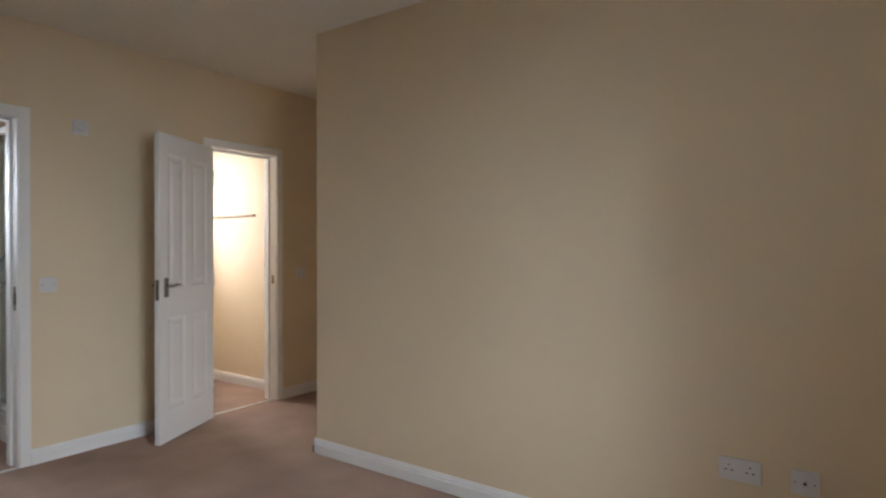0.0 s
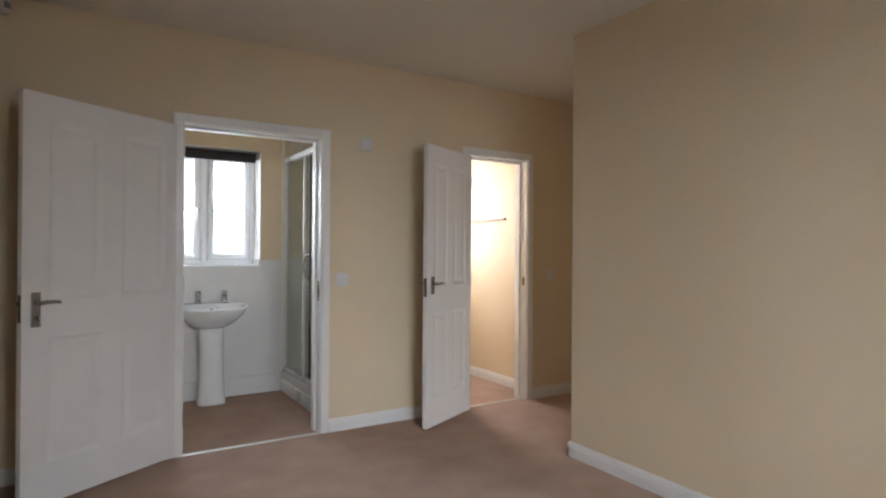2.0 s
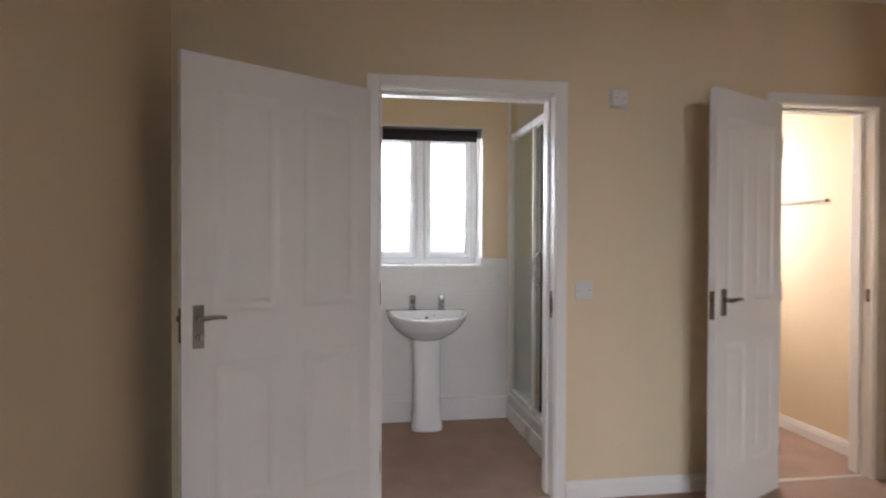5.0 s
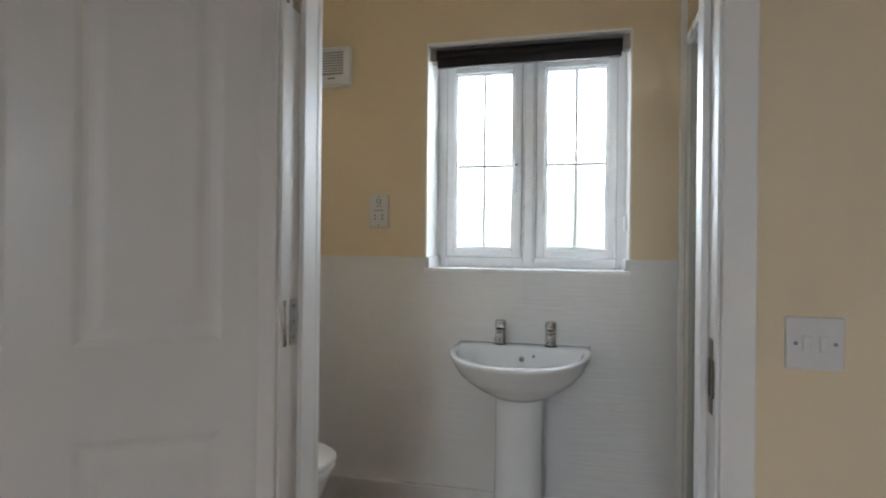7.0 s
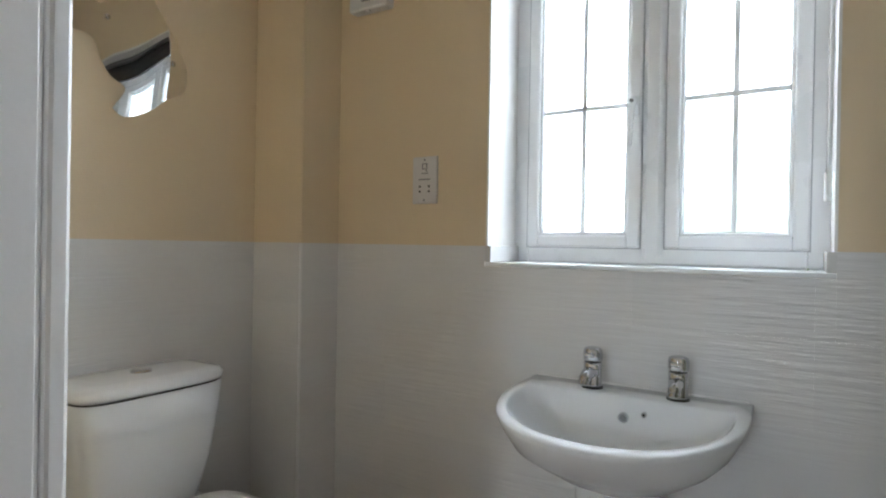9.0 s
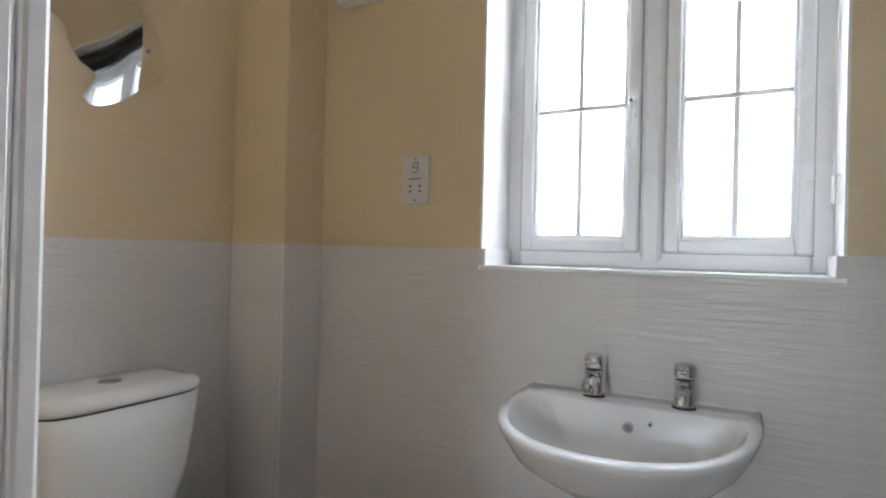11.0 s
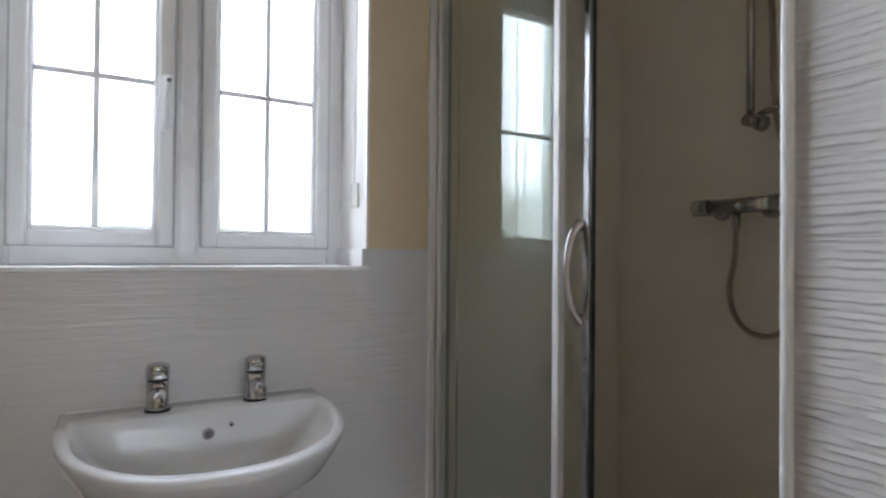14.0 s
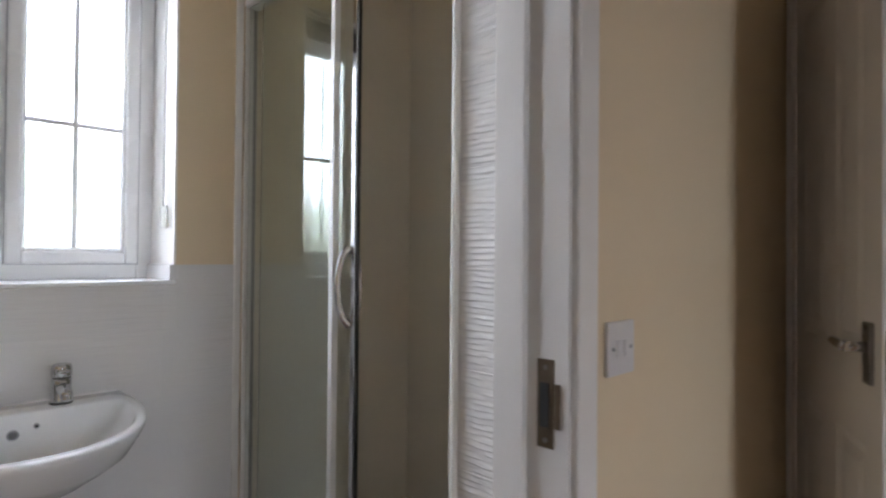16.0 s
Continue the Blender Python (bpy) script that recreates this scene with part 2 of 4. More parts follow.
LIN = 0.032
wall("wall_doors", pierced("x", WE, WB, -0.76, 4.2, 0, CEIL, [(D1[0] - LIN, D1[1] + LIN, 0, D1[2] + LIN), (D2[0] - LIN, D2[1] + LIN, 0, D2[2] + LIN)]), "cream painted wall with two white doors")
wall("wall_outside", pierced("x", XO, XW, -0.70, 4.3, 0, CEIL, [WIN, CWIN]), "cream painted outside wall with casement window")
wall("wall_left", boxes(((WE + 0.05, -0.75, 0), (XB, YL, CEIL))), "plain cream painted bedroom wall")
wall("wall_toilet", boxes(((XW, -0.70, 0), (WE, YT - 0.005, CEIL))), "toilet wall, cream above white rippled tile")
wall("wall_right", boxes(((-2.50, YR, 0), (XB, YR + 0.14, CEIL))), "plain cream painted wall with sockets")
wall("wall_passage", boxes(((-2.50, YR + 0.14, 0), (-2.30, 4.2, CEIL))), "cream painted wall of the dim passage")
wall("wall_passage_end", boxes(((XW, 4.2, 0), (-2.30, 4.3, CEIL))), "cream painted end wall of the passage")
wall("wall_behind", pierced("x", XB, XB + 0.3, -0.75, YR + 0.14, 0, CEIL, [BWIN]), "cream painted wall with the bedroom window")
wall("wall_shower_back", boxes(((XW, 2.085, 0), (WE, 2.185, CEIL))), "cream painted partition behind the shower")
wall("wall_closet", boxes(((XW, 3.145, 0), (WE, 3.245, CEIL))), "cream painted closet side wall in daylight")
nib = wall("wall_nib", boxes(((-4.012, 1.282, 0), (WE, 1.42, CEIL))), "short tiled wall end beside the shower")
boxing = wall("pipe_boxing", boxes(((XW, YT - 0.004, 0), (-4.882, -0.342, CEIL))), "square pipe boxing in the corner, cream above white tile")

# outside
tagged(mesh_object("ground", boxes(((-400, -400, -0.5), (400, 400, -0.298))), M_LAWN), "green lawn outside", "ground", kind="structure")

# skirting boards
SKIRT = [(0.001, 0.0), (0.017, 0.0), (0.017, 0.056), (0.013, 0.063), (0.014, 0.070), (0.008, 0.080), (0.006, 0.087), (0.001, 0.089)]


def skirting(start, end, out, prof=SKIRT, mat=None, label="white gloss moulded skirting board"):
    ob = mesh_object("baseboard", profile_run(bmesh.new(), prof, start, end, out), mat or M_GLOSS)
    return tagged(ob, label, "skirting", kind="structure")


ARCH = 0.062
skirting((WB, -0.59, 0), (WB, D1[0] - ARCH - 0.002, 0), (1, 0, 0))
skirting((WB, D1[1] + ARCH + 0.002, 0), (WB, D2[0] - ARCH - 0.002, 0), (1, 0, 0))
skirting((WB, D2[1] + ARCH + 0.002, 0), (WB, 4.18, 0), (1, 0, 0))
skirting((WB + 0.02, YL, 0), (XB, YL, 0), (0, 1, 0))
skirting((-2.517, YR, 0), (XB, YR, 0), (0, -1, 0))
skirting((-2.50, YR - 0.017, 0), (-2.50, 4.18, 0), (-1, 0, 0))
skirting((XW, 3.145, 0), (WE, 3.145, 0), (0, -1, 0))
skirting((XW + 0.02, 2.185, 0), (WE, 2.185, 0), (0, 1, 0))


# door linings, stops and architraves
def door_frame(name, opening, stop_hi):
    y0, y1, zt = opening
    top = holder(name, label="white gloss painted door lining with plain architrave", category="door frame", kind="structure")
    bm = boxes(((WE - 0.004, y0 - LIN, 0), (WB + 0.004, y0, zt)), ((WE - 0.004, y1, 0), (WB + 0.004, y1 + LIN, zt)), ((WE - 0.004, y0 - LIN, zt), (WB + 0.004, y1 + LIN, zt + LIN)), bevel=0.002)
    part("lining", bm, M_GLOSS, top)
    s0, s1 = WE + 0.006, WB - 0.072
    bm = boxes(((s0, y0, 0), (s1, y0 + 0.013, zt - 0.013)), ((s0, y1 - 0.013, 0), (s1, y1, zt - 0.013)), ((s0, y0, zt - 0.013), (s1, y1, zt)), bevel=0.002)
    part("door_stop", bm, M_GLOSS, top)
    for x0, x1 in ((WB + 0.002, WB + 0.018), (WE - 0.018, WE - 0.002)):
        if name == "door_frame_1" and x0 < WE:
            continue
        for a, b in (((x0, y0 - ARCH, 0), (x1, y0 - 0.005, zt + ARCH)), ((x0, y1 + 0.005, 0), (x1, y1 + ARCH, zt + ARCH)), ((x0, y0 - 0.005, zt + 0.005), (x1, y1 + 0.005, zt + ARCH))):
            part("architrave", boxes((a, b), bevel=0.004), M_GLOSS, top)
    return top


frame1 = door_frame("door_frame_1", D1, D1[1])
frame2 = door_frame("door_frame_2", D2, D2[1])

tagged(mesh_object("trim", boxes(((WE - 0.032, D1[0] - 0.060, 0), (WE - 0.0045, D1[0] + 0.008, 2.05)), bevel=0.006), M_GLOSS), "white moulded architrave on the toilet side", "trim", kind="structure")

# strike plate on the en-suite lining: plate, lip and box keep
bm = boxes(((WB - 0.052, D1[1] - 0.002, 0.900), (WB - 0.022, D1[1] + 0.001, 1.036)), bevel=0.0008)
strike = part("strike_plate", bm, M_BRASS, frame1, "tarnished brass strike plate")
# near-black block paints the shade inside the keep's opening
part("keep", boxes(((WB - 0.046, D1[1] - 0.004, 0.932), (WB - 0.030, D1[1] - 0.0022, 1.000))), M_DARK, strike)
part("lip", boxes(((WB - 0.020, D1[1] - 0.0035, 0.932), (WB - 0.010, D1[1] + 0.000, 1.000)), bevel=0.001), M_BRASS, strike)
for z in (0.912, 1.024):
    part("screw", tube(bmesh.new(), [(WB - 0.036, D1[1] - 0.0015, z), (WB - 0.036, D1[1] - 0.0035, z)], 0.004), M_STEEL, strike)
part("strike_plate", boxes(((WB - 0.045, D2[1] - 0.002, 0.96), (WB - 0.020, D2[1] + 0.001, 1.03)), bevel=0.0008), M_BRASS, frame2)

tagged(mesh_object("threshold_strip", boxes(((WB - 0.02, D1[0], 0.0), (WB + 0.012, D1[1], 0.005)), bevel=0.002), M_STRIP), "narrow silver carpet bar across the doorway", "carpet bar", kind="structure")
tagged(mesh_object("threshold_strip", boxes(((WB - 0.06, D2[0], 0.0), (WB - 0.03, D2[1], 0.004)), bevel=0.0015), M_STRIP), "narrow silver carpet bar across the doorway", "carpet bar", kind="structure")


# ---- panelled doors ----
def leaf_mesh(w, h, th):
    """A moulded four-panel leaf; x runs from the hinge, y is the thickness."""
    bm = bmesh.new()
    st, mid = 0.115 * w / 0.86, 0.105 * w / 0.86
    pw = (w - 2 * st - mid) / 2
    xs = [(st, st + pw), (st + pw + mid, w - st)]
    zs = [(0.20, 0.80), (0.985, h - 0.125)]

    def quad(a, b, c, d):
        bm.faces.new([bm.verts.new(p) for p in (a, b, c, d)])

    for y, s in ((0.0, -1), (-th, 1)):
        xcut = sorted({0, w, *[v for p in xs for v in p]})
        zcut = sorted({0, h, *[v for p in zs for v in p]})
        for i in range(len(xcut) - 1):
            for j in range(len(zcut) - 1):
                x0, x1, z0, z1 = xcut[i], xcut[i + 1], zcut[j], zcut[j + 1]
                if (x0, x1) in xs and (z0, z1) in zs:
                    steps = [(0, 0), (0.006, 0.002), (0.014, 0.005), (0.024, 0.0065), (0.036, 0.006), (0.052, 0.0025), (0.060, 0.002)]
                    prev = None
                    for ins, dep in steps:
                        yy = y + s * dep
                        ring = [bm.verts.new(p) for p in ((x0 + ins, yy, z0 + ins), (x1 - ins, yy, z0 + ins), (x1 - ins, yy, z1 - ins), (x0 + ins, yy, z1 - ins))]
                        if prev:
                            for k in range(4):
                                bm.faces.new((prev[k], prev[(k + 1) % 4], ring[(k + 1) % 4], ring[k]))
                        prev = ring
                    bm.faces.new(prev)
                else:
                    quad((x0, y, z0), (x1, y, z0), (x1, y, z1), (x0, y, z1))
    quad((0, 0, 0), (0, -th, 0), (0, -th, h), (0, 0, h))
    quad((w, 0, 0), (w, -th, 0), (w, -th, h), (w, 0, h))
    quad((0, 0, 0), (w, 0, 0), (w, -th, 0), (0, -th, 0))
    quad((0, 0, h), (w, 0, h), (w, -th, h), (0, -th, h))
    bmesh.ops.remove_doubles(bm, verts=bm.verts, dist=0.0002)
    return bm


def lever(door, w, z, side, th, lock):
    """A lever handle on its back plate on one face; side 1 is the face at y = 0."""
    y0 = 0.0 if side > 0 else -th
    x = w - 0.060
    lo = 0.115 if lock else 0.075
    plate = part("handle_plate", boxes(((x - 0.021, y0, z - lo), (x + 0.021, y0 + side * 0.008, z + 0.050)), bevel=0.002), M_STEEL, door, "satin steel back plate")
    bm = tube(bmesh.new(), [(x, y0 + side * 0.008, z), (x, y0 + side * 0.046, z)], 0.011)
    pts = smooth_line([(x + 0.004, y0 + side * 0.046, z), (x - 0.024, y0 + side * 0.050, z + 0.003), (x - 0.058, y0 + side * 0.048, z + 0.004), (x - 0.092, y0 + side * 0.042, z - 0.001)], 5)
    tube(bm, pts, [0.011 - 0.003 * i / len(pts) for i in range(len(pts))])
    part("lever", bm, M_CHROME, plate, smooth=True)
    if lock:
        bm = tube(bmesh.new(), [(x, y0 + side * 0.008, z - 0.072), (x, y0 + side * 0.026, z - 0.072)], 0.012)
        box(bm, (x - 0.004, y0 + side * 0.026, z - 0.086), (x + 0.004, y0 + side * 0.036, z - 0.058), 0.002)
        part("thumb_turn", bm, M_CHROME, plate)
    for zz in (z - lo + 0.010, z + 0.040):
        part("screw", tube(bmesh.new(), [(x, y0 + side * 0.007, zz), (x, y0 + side * 0.0095, zz)], 0.0035, 8), M_CHROME, plate)


def hinge(door, z):
    knuckle = part("hinge", tube(bmesh.new(), [(-0.006, -0.002, z - 0.05), (-0.006, -0.002, z + 0.05)], 0.006), M_HINGE, door, "steel butt hinge", True)
    part("hinge_flap", boxes(((-0.0015, -0.034, z - 0.05), (0.0005, -0.002, z + 0.05))), M_HINGE, knuckle)
    for k in (-0.035, 0, 0.035):
        part("screw", tube(bmesh.new(), [(-0.001, -0.018, z + k), (-0.003, -0.018, z + k)], 0.004, 8), M_GREYMARK, knuckle)


def panel_door(name, hinge_at, free_at, label, handle_z, lock):
    dx, dy = free_at[0] - hinge_at[0], free_at[1] - hinge_at[1]
    w, h, th = math.hypot(dx, dy), 1.978, 0.036
    m = pose(hinge_at[0], hinge_at[1], 0.012, 0, 0, math.degrees(math.atan2(dy, dx)))
    door = holder(name, m, label, "door", kind="structure")
    part("leaf", leaf_mesh(w, h, th), M_GLOSS, door)
    lever(door, w, handle_z, 1, th, lock)
    lever(door, w, handle_z, -1, th, lock)
    part("latch_plate", boxes(((w - 0.001, -0.030, handle_z - 0.09), (w + 0.0015, -0.006, handle_z + 0.04))), M_BRASS, door, "tarnished brass latch plate")
    part("latch_bolt", boxes(((w, -0.024, handle_z - 0.01), (w + 0.011, -0.012, handle_z + 0.012)), bevel=0.002), M_BRASS, door)
    for z in (0.22, 1.02, 1.76):
        hinge(door, z)
    return door


panel_door("door_1", (-3.698, 0.313), (-3.212, -0.436), "white four-panel en-suite door standing wide open", 0.975, True)
panel_door("door_2", (-3.637, 2.376), (-3.362, 1.828), "white four-panel closet door standing half open", 1.005, False)
# hinge leaves on the linings
for fr, d in ((frame1, D1), (frame2, D2)):
    for z in (0.232, 1.032, 1.772):
        flap = part("hinge_flap", boxes(((WB - 0.066, d[0] - 0.001, z - 0.05), (WB - 0.034, d[0] + 0.002, z + 0.05)), bevel=0.0006), M_HINGE, fr, "steel hinge flap with three screws")
        for k in (-0.035, 0, 0.035):
            part("screw", tube(bmesh.new(), [(WB - 0.050, d[0] + 0.001, z + k), (WB - 0.050, d[0] + 0.0035, z + k)], 0.004, 8), M_GREYMARK, flap)


# ---- windows ----
def frame_bars(y0, y1, z0, z1, x0, x1, wd, bevel=0.006):
    """A mitred frame of four bars in the plane of the wall."""
    return boxes(((x0, y0, z0), (x1, y0 + wd, z1)), ((x0, y1 - wd, z0), (x1, y1, z1)), ((x0, y0 + wd, z0), (x1, y1 - wd, z0 + wd)), ((x0, y0 + wd, z1 - wd), (x1, y1 - wd, z1)), bevel=bevel)


def sash(win, y0, y1, z0, z1, x, pane_mat, cast):
    s = part("sash", frame_bars(y0, y1, z0, z1, x - 0.03, x + 0.030, 0.038, 0.007), M_UPVC, win)
    part("glazing_bead", frame_bars(y0 + 0.036, y1 - 0.036, z0 + 0.036, z1 - 0.036, x - 0.012, x + 0.020, 0.011, 0.004), M_UPVC, s)
    part("weather_seal", frame_bars(y0 - 0.0025, y1 + 0.0025, z0 - 0.0025, z1 + 0.0025, x + 0.012, x + 0.0245, 0.006, 0.0), M_GASKET, s, "thin grey weather seal")
    p = part("pane", boxes(((x - 0.004, y0 + 0.045, z0 + 0.045), (x + 0.002, y1 - 0.045, z1 - 0.045))), pane_mat, s, "obscured glass pane")
    p.visible_shadow = cast
    part("gasket", frame_bars(y0 + 0.0465, y1 - 0.0465, z0 + 0.0465, z1 - 0.0465, x + 0.0025, x + 0.012, 0.003, 0.0), M_GASKET, s, "thin grey glazing gasket")
    ym, zm = (y0 + y1) / 2, (z0 + z1) / 2 - 0.024
    part("glazing_bar", boxes(((x + 0.003, ym - 0.0075, z0 + 0.0465), (x + 0.009, ym + 0.0075, z1 - 0.0465)), bevel=0.002), M_UPVC, s)
    part("glazing_bar", boxes(((x + 0.003, y0 + 0.0465, zm - 0.0075), (x + 0.010, y1 - 0.0465, zm + 0.0075)), bevel=0.002), M_UPVC, s)
    return s


def casement(name, opening, x, label, pane_mat):
    y0, y1, z0, z1 = opening
    win = holder(name, label=label, category="window", kind="structure")
    part("window_frame", frame_bars(y0, y1, z0 + 0.012, z1, x - 0.035, x + 0.030, 0.052, 0.006), M_UPVC, win)
    ym = (y0 + y1) / 2 + 0.001
    bm = bmesh.new()
    zb, zt = z0 + 0.022, z1 - 0.03
    prof = [(-0.036, 0.0), (-0.036, 0.020), (-0.016, 0.044), (0.016, 0.044), (0.036, 0.020), (0.036, 0.0)]
    lo = [bm.verts.new((x + d, ym + k, zb + 0.036 - (0.036 - abs(k)))) for k, d in prof]
    for v, (k, d) in zip(lo, prof):
        v.co.z = zb + abs(k) * 0.7
    hi = [bm.verts.new((x + d, ym + k, zt)) for k, d in prof]
    for k in range(len(prof)):
        bm.faces.new((lo[k], lo[(k + 1) % 6], hi[(k + 1) % 6], hi[k]))
    bm.faces.new(lo)
    bm.faces.new(hi)
    part("mullion", bm, M_UPVC, win)
    a = sash(win, y0 + 0.049, ym - 0.034, z0 + 0.060, z1 - 0.048, x + 0.008, pane_mat, False)
    b = sash(win, ym + 0.034, y1 - 0.049, z0 + 0.060, z1 - 0.048, x + 0.008, pane_mat, False)
    return win, a, b, ym


XF = -5.285
win1, sash_l, sash_r, YM = casement("window_1", WIN, XF, "white casement window with obscured glass and black blind above", M_FROST)
# lined reveal and sill
rv = 0.006
part("window_sill", boxes(((XF + 0.02, WIN[0], WIN[2]), (XW + 0.006, WIN[1], WIN[2] + 0.012)), bevel=0.002), M_UPVC, win1)
part("reveal", boxes(((XF + 0.03, WIN[0] - 0.001, WIN[2] + 0.0125), (XW + 0.002, WIN[0] + rv, WIN[3] - 0.008))), M_GLOSS, win1)
part("reveal", boxes(((XF + 0.03, WIN[1] - rv, WIN[2] + 0.0125), (XW + 0.002, WIN[1] + 0.001, WIN[3] - 0.008))), M_GLOSS, win1)
part("reveal", boxes(((XF + 0.03, WIN[0], WIN[3] - 0.0075), (XW + 0.002, WIN[1], WIN[3] + 0.001))), M_GLOSS, win1)
for y, s in ((WIN[0], 1), (WIN[1], -1)):
    part("reveal_tile", boxes(((XF + 0.032, y - s * 0.002, WIN[2] + 0.0125), (XW + 0.009, y + s * 0.020, 1.160)), bevel=0.002), M_TILE_FLAT, win1, "white tile upstand in the reveal")

# handle on the opening sash
hy = YM - 0.052
bm = boxes(((XF + 0.038, hy - 0.013, 1.545), (XF + 0.050, hy + 0.013, 1.605)), bevel=0.004)
wh = part("window_handle", bm, M_UPVC, sash_l, "white locking window handle", True)
bm = tube(bmesh.new(), [(XF + 0.05, hy, 1.585), (XF + 0.068, hy, 1.585)], 0.010)
pts = smooth_line([(XF + 0.066, hy, 1.592), (XF + 0.076, hy, 1.575), (XF + 0.076, hy - 0.004, 1.53), (XF + 0.072, hy - 0.008, 1.455)], 6)
tube(bm, pts, [0.011 - 0.004 * i / len(pts) for i in range(len(pts))])
part("lever", bm, M_UPVC, wh, smooth=True)
# grey plug paints the shade of the keyhole
part("keyhole", tube(bmesh.new(), [(XF + 0.068, hy, 1.582), (XF + 0.0885, hy, 1.582)], 0.0055), M_GREYMARK, wh)

# roller blind, rolled up
blind = holder("roller_blind", pose(-5.115, 0, 0), "black roller blind rolled up at the window head", "blind")
bm = bmesh.new()
tube(bm, [(0, WIN[0] + 0.035, 2.062), (0, WIN[1] - 0.035, 2.062)], 0.027, 20)
part("roll", bm, M_BLIND, blind, smooth=True)
part("hem_bar", boxes(((0.012, WIN[0] + 0.040, 2.006), (0.030, WIN[1] - 0.040, 2.046)), bevel=0.003), M_BLIND, blind)
part("cassette_strip", boxes(((-0.02, WIN[0] + 0.030, 2.090), (0.022, WIN[1] - 0.030, 2.1015)), bevel=0.001), M_GREYMARK, blind)
for y in (WIN[0] + 0.020, WIN[1] - 0.020):
    part("bracket", boxes(((-0.022, y - 0.013, 2.036), (0.022, y + 0.013, 2.1015)), bevel=0.003), M_STEEL, blind)
part("cord", tube(bmesh.new(), [(0.0, WIN[1] - 0.020, 2.03), (-0.006, WIN[1] - 0.020, 1.34)], 0.0022, 6), M_PLASTIC, blind)
part("cord", tube(bmesh.new(), [(0.012, WIN[1] - 0.020, 2.03), (0.006, WIN[1] - 0.020, 1.34)], 0.0022, 6), M_PLASTIC, blind)
part("cord_tensioner", boxes(((-0.014, WIN[1] - 0.026, 1.275), (0.014, WIN[1] - 0.008, 1.345)), bevel=0.005), M_CLEAR, blind, "clear plastic cord tensioner")

win2, _a, _b2, _y = casement("window_2", CWIN, XF, "white closet casement window", M_CLEAR)
part("window_sill", boxes(((XF + 0.02, CWIN[0], CWIN[2]), (XW + 0.015, CWIN[1], CWIN[2] + 0.012)), bevel=0.002), M_UPVC, win2)

win3, _a3, _b3, _y3 = casement("window_3", BWIN, XB + 0.22, "white bedroom casement window behind the viewer", M_CLEAR)
part("window_sill", boxes(((XB - 0.03, BWIN[0], BWIN[2]), (XB + 0.18, BWIN[1], BWIN[2] + 0.012)), bevel=0.002), M_UPVC, win3)

# ---- tiling of the en-suite ----
TT = 1.160


def tile_field(parent_wall, origin, along, out, a0, a1, z0, z1, tw, th, first, holes=(), mat=None):
    """Separate tiles on a wall, sharing meshes by size; along is the way they run, out the way off the wall."""
    meshes = {}
    o, al, ou = Vector(origin), Vector(along), Vector(out)
    z = z1
    while z > z0 + 0.01:
        zl = max(z - th, z0)
        cut = a0 + first
        edges = [a0]
        while cut < a1 - 0.01:
            if cut > a0 + 0.01:
                edges.append(cut)
            cut += tw
        edges.append(a1)
        for lo, hi in zip(edges, edges[1:]):
            spans = [(lo, hi, zl, z)]
            for hl, hh, hz0, hz1 in holes:
                nxt = []
                for s0, s1, t0, t1 in spans:
                    if s1 <= hl or s0 >= hh or t1 <= hz0 or t0 >= hz1:
                        nxt.append((s0, s1, t0, t1))
                        continue
                    if s0 < hl:
                        nxt.append((s0, hl, t0, t1))
                    if s1 > hh:
                        nxt.append((hh, s1, t0, t1))
                    m0, m1 = max(s0, hl), min(s1, hh)
                    if t0 < hz0:
                        nxt.append((m0, m1, t0, hz0))
                    if t1 > hz1:
                        nxt.append((m0, m1, hz1, t1))
                spans = nxt
            for s0, s1, t0, t1 in spans:
                w, h = s1 - s0 - 0.00006, t1 - t0 - 0.00006
                if w < 0.006 or h < 0.006:
                    continue
                key = (round(w, 4), round(h, 4))
                if key not in meshes:
                    b = bmesh.new()
                    box(b, (-w / 2, 0, -h / 2), (w / 2, 0.0075, h / 2))
                    bmesh.ops.recalc_face_normals(b, faces=b.faces)
                    me = bpy.data.meshes.new("tile")
                    b.to_mesh(me)
                    b.free()
                    me.materials.append(mat or M_TILE)
                    meshes[key] = me
                t = new("tile", meshes[key])
                c = o + al * ((s0 + s1) / 2) + Vector((0, 0, (t0 + t1) / 2)) + ou * 0.002
                t.matrix_world = Matrix.Translation(c) @ Matrix((al, ou, Vector((0, 0, 1)))).transposed().to_4x4()
                t.parent = parent_wall
        z = zl
    return parent_wall


wall_out = bpy.data.objects["wall_outside"]
wall_lft = bpy.data.objects["wall_toilet"]
HOLE = (WIN[0], WIN[1], WIN[2] - 0.0005, 3.0)
TILES = [
    (wall_out, (XW, 0, 0), (0, 1, 0), (1, 0, 0), -0.342, 1.300, 0.0, TT, 0.40, 0.20, 0.22, (HOLE,), M_TILE),
    (wall_lft, (0, YT - 0.005, 0), (1, 0, 0), (0, 1, 0), -4.882, WE, 0.0, TT, 0.40, 0.20, 0.25, (), M_TILE),
    (boxing, (0, -0.342, 0), (1, 0, 0), (0, 1, 0), XW + 0.010, -4.873, 0.0, TT, 0.40, 0.20, 0.40, (), M_TILE),
    (boxing, (-4.882, 0, 0), (0, 1, 0), (1, 0, 0), YT + 0.006, -0.3445, 0.0, TT, 0.40, 0.20, 0.40, (), M_TILE),
]

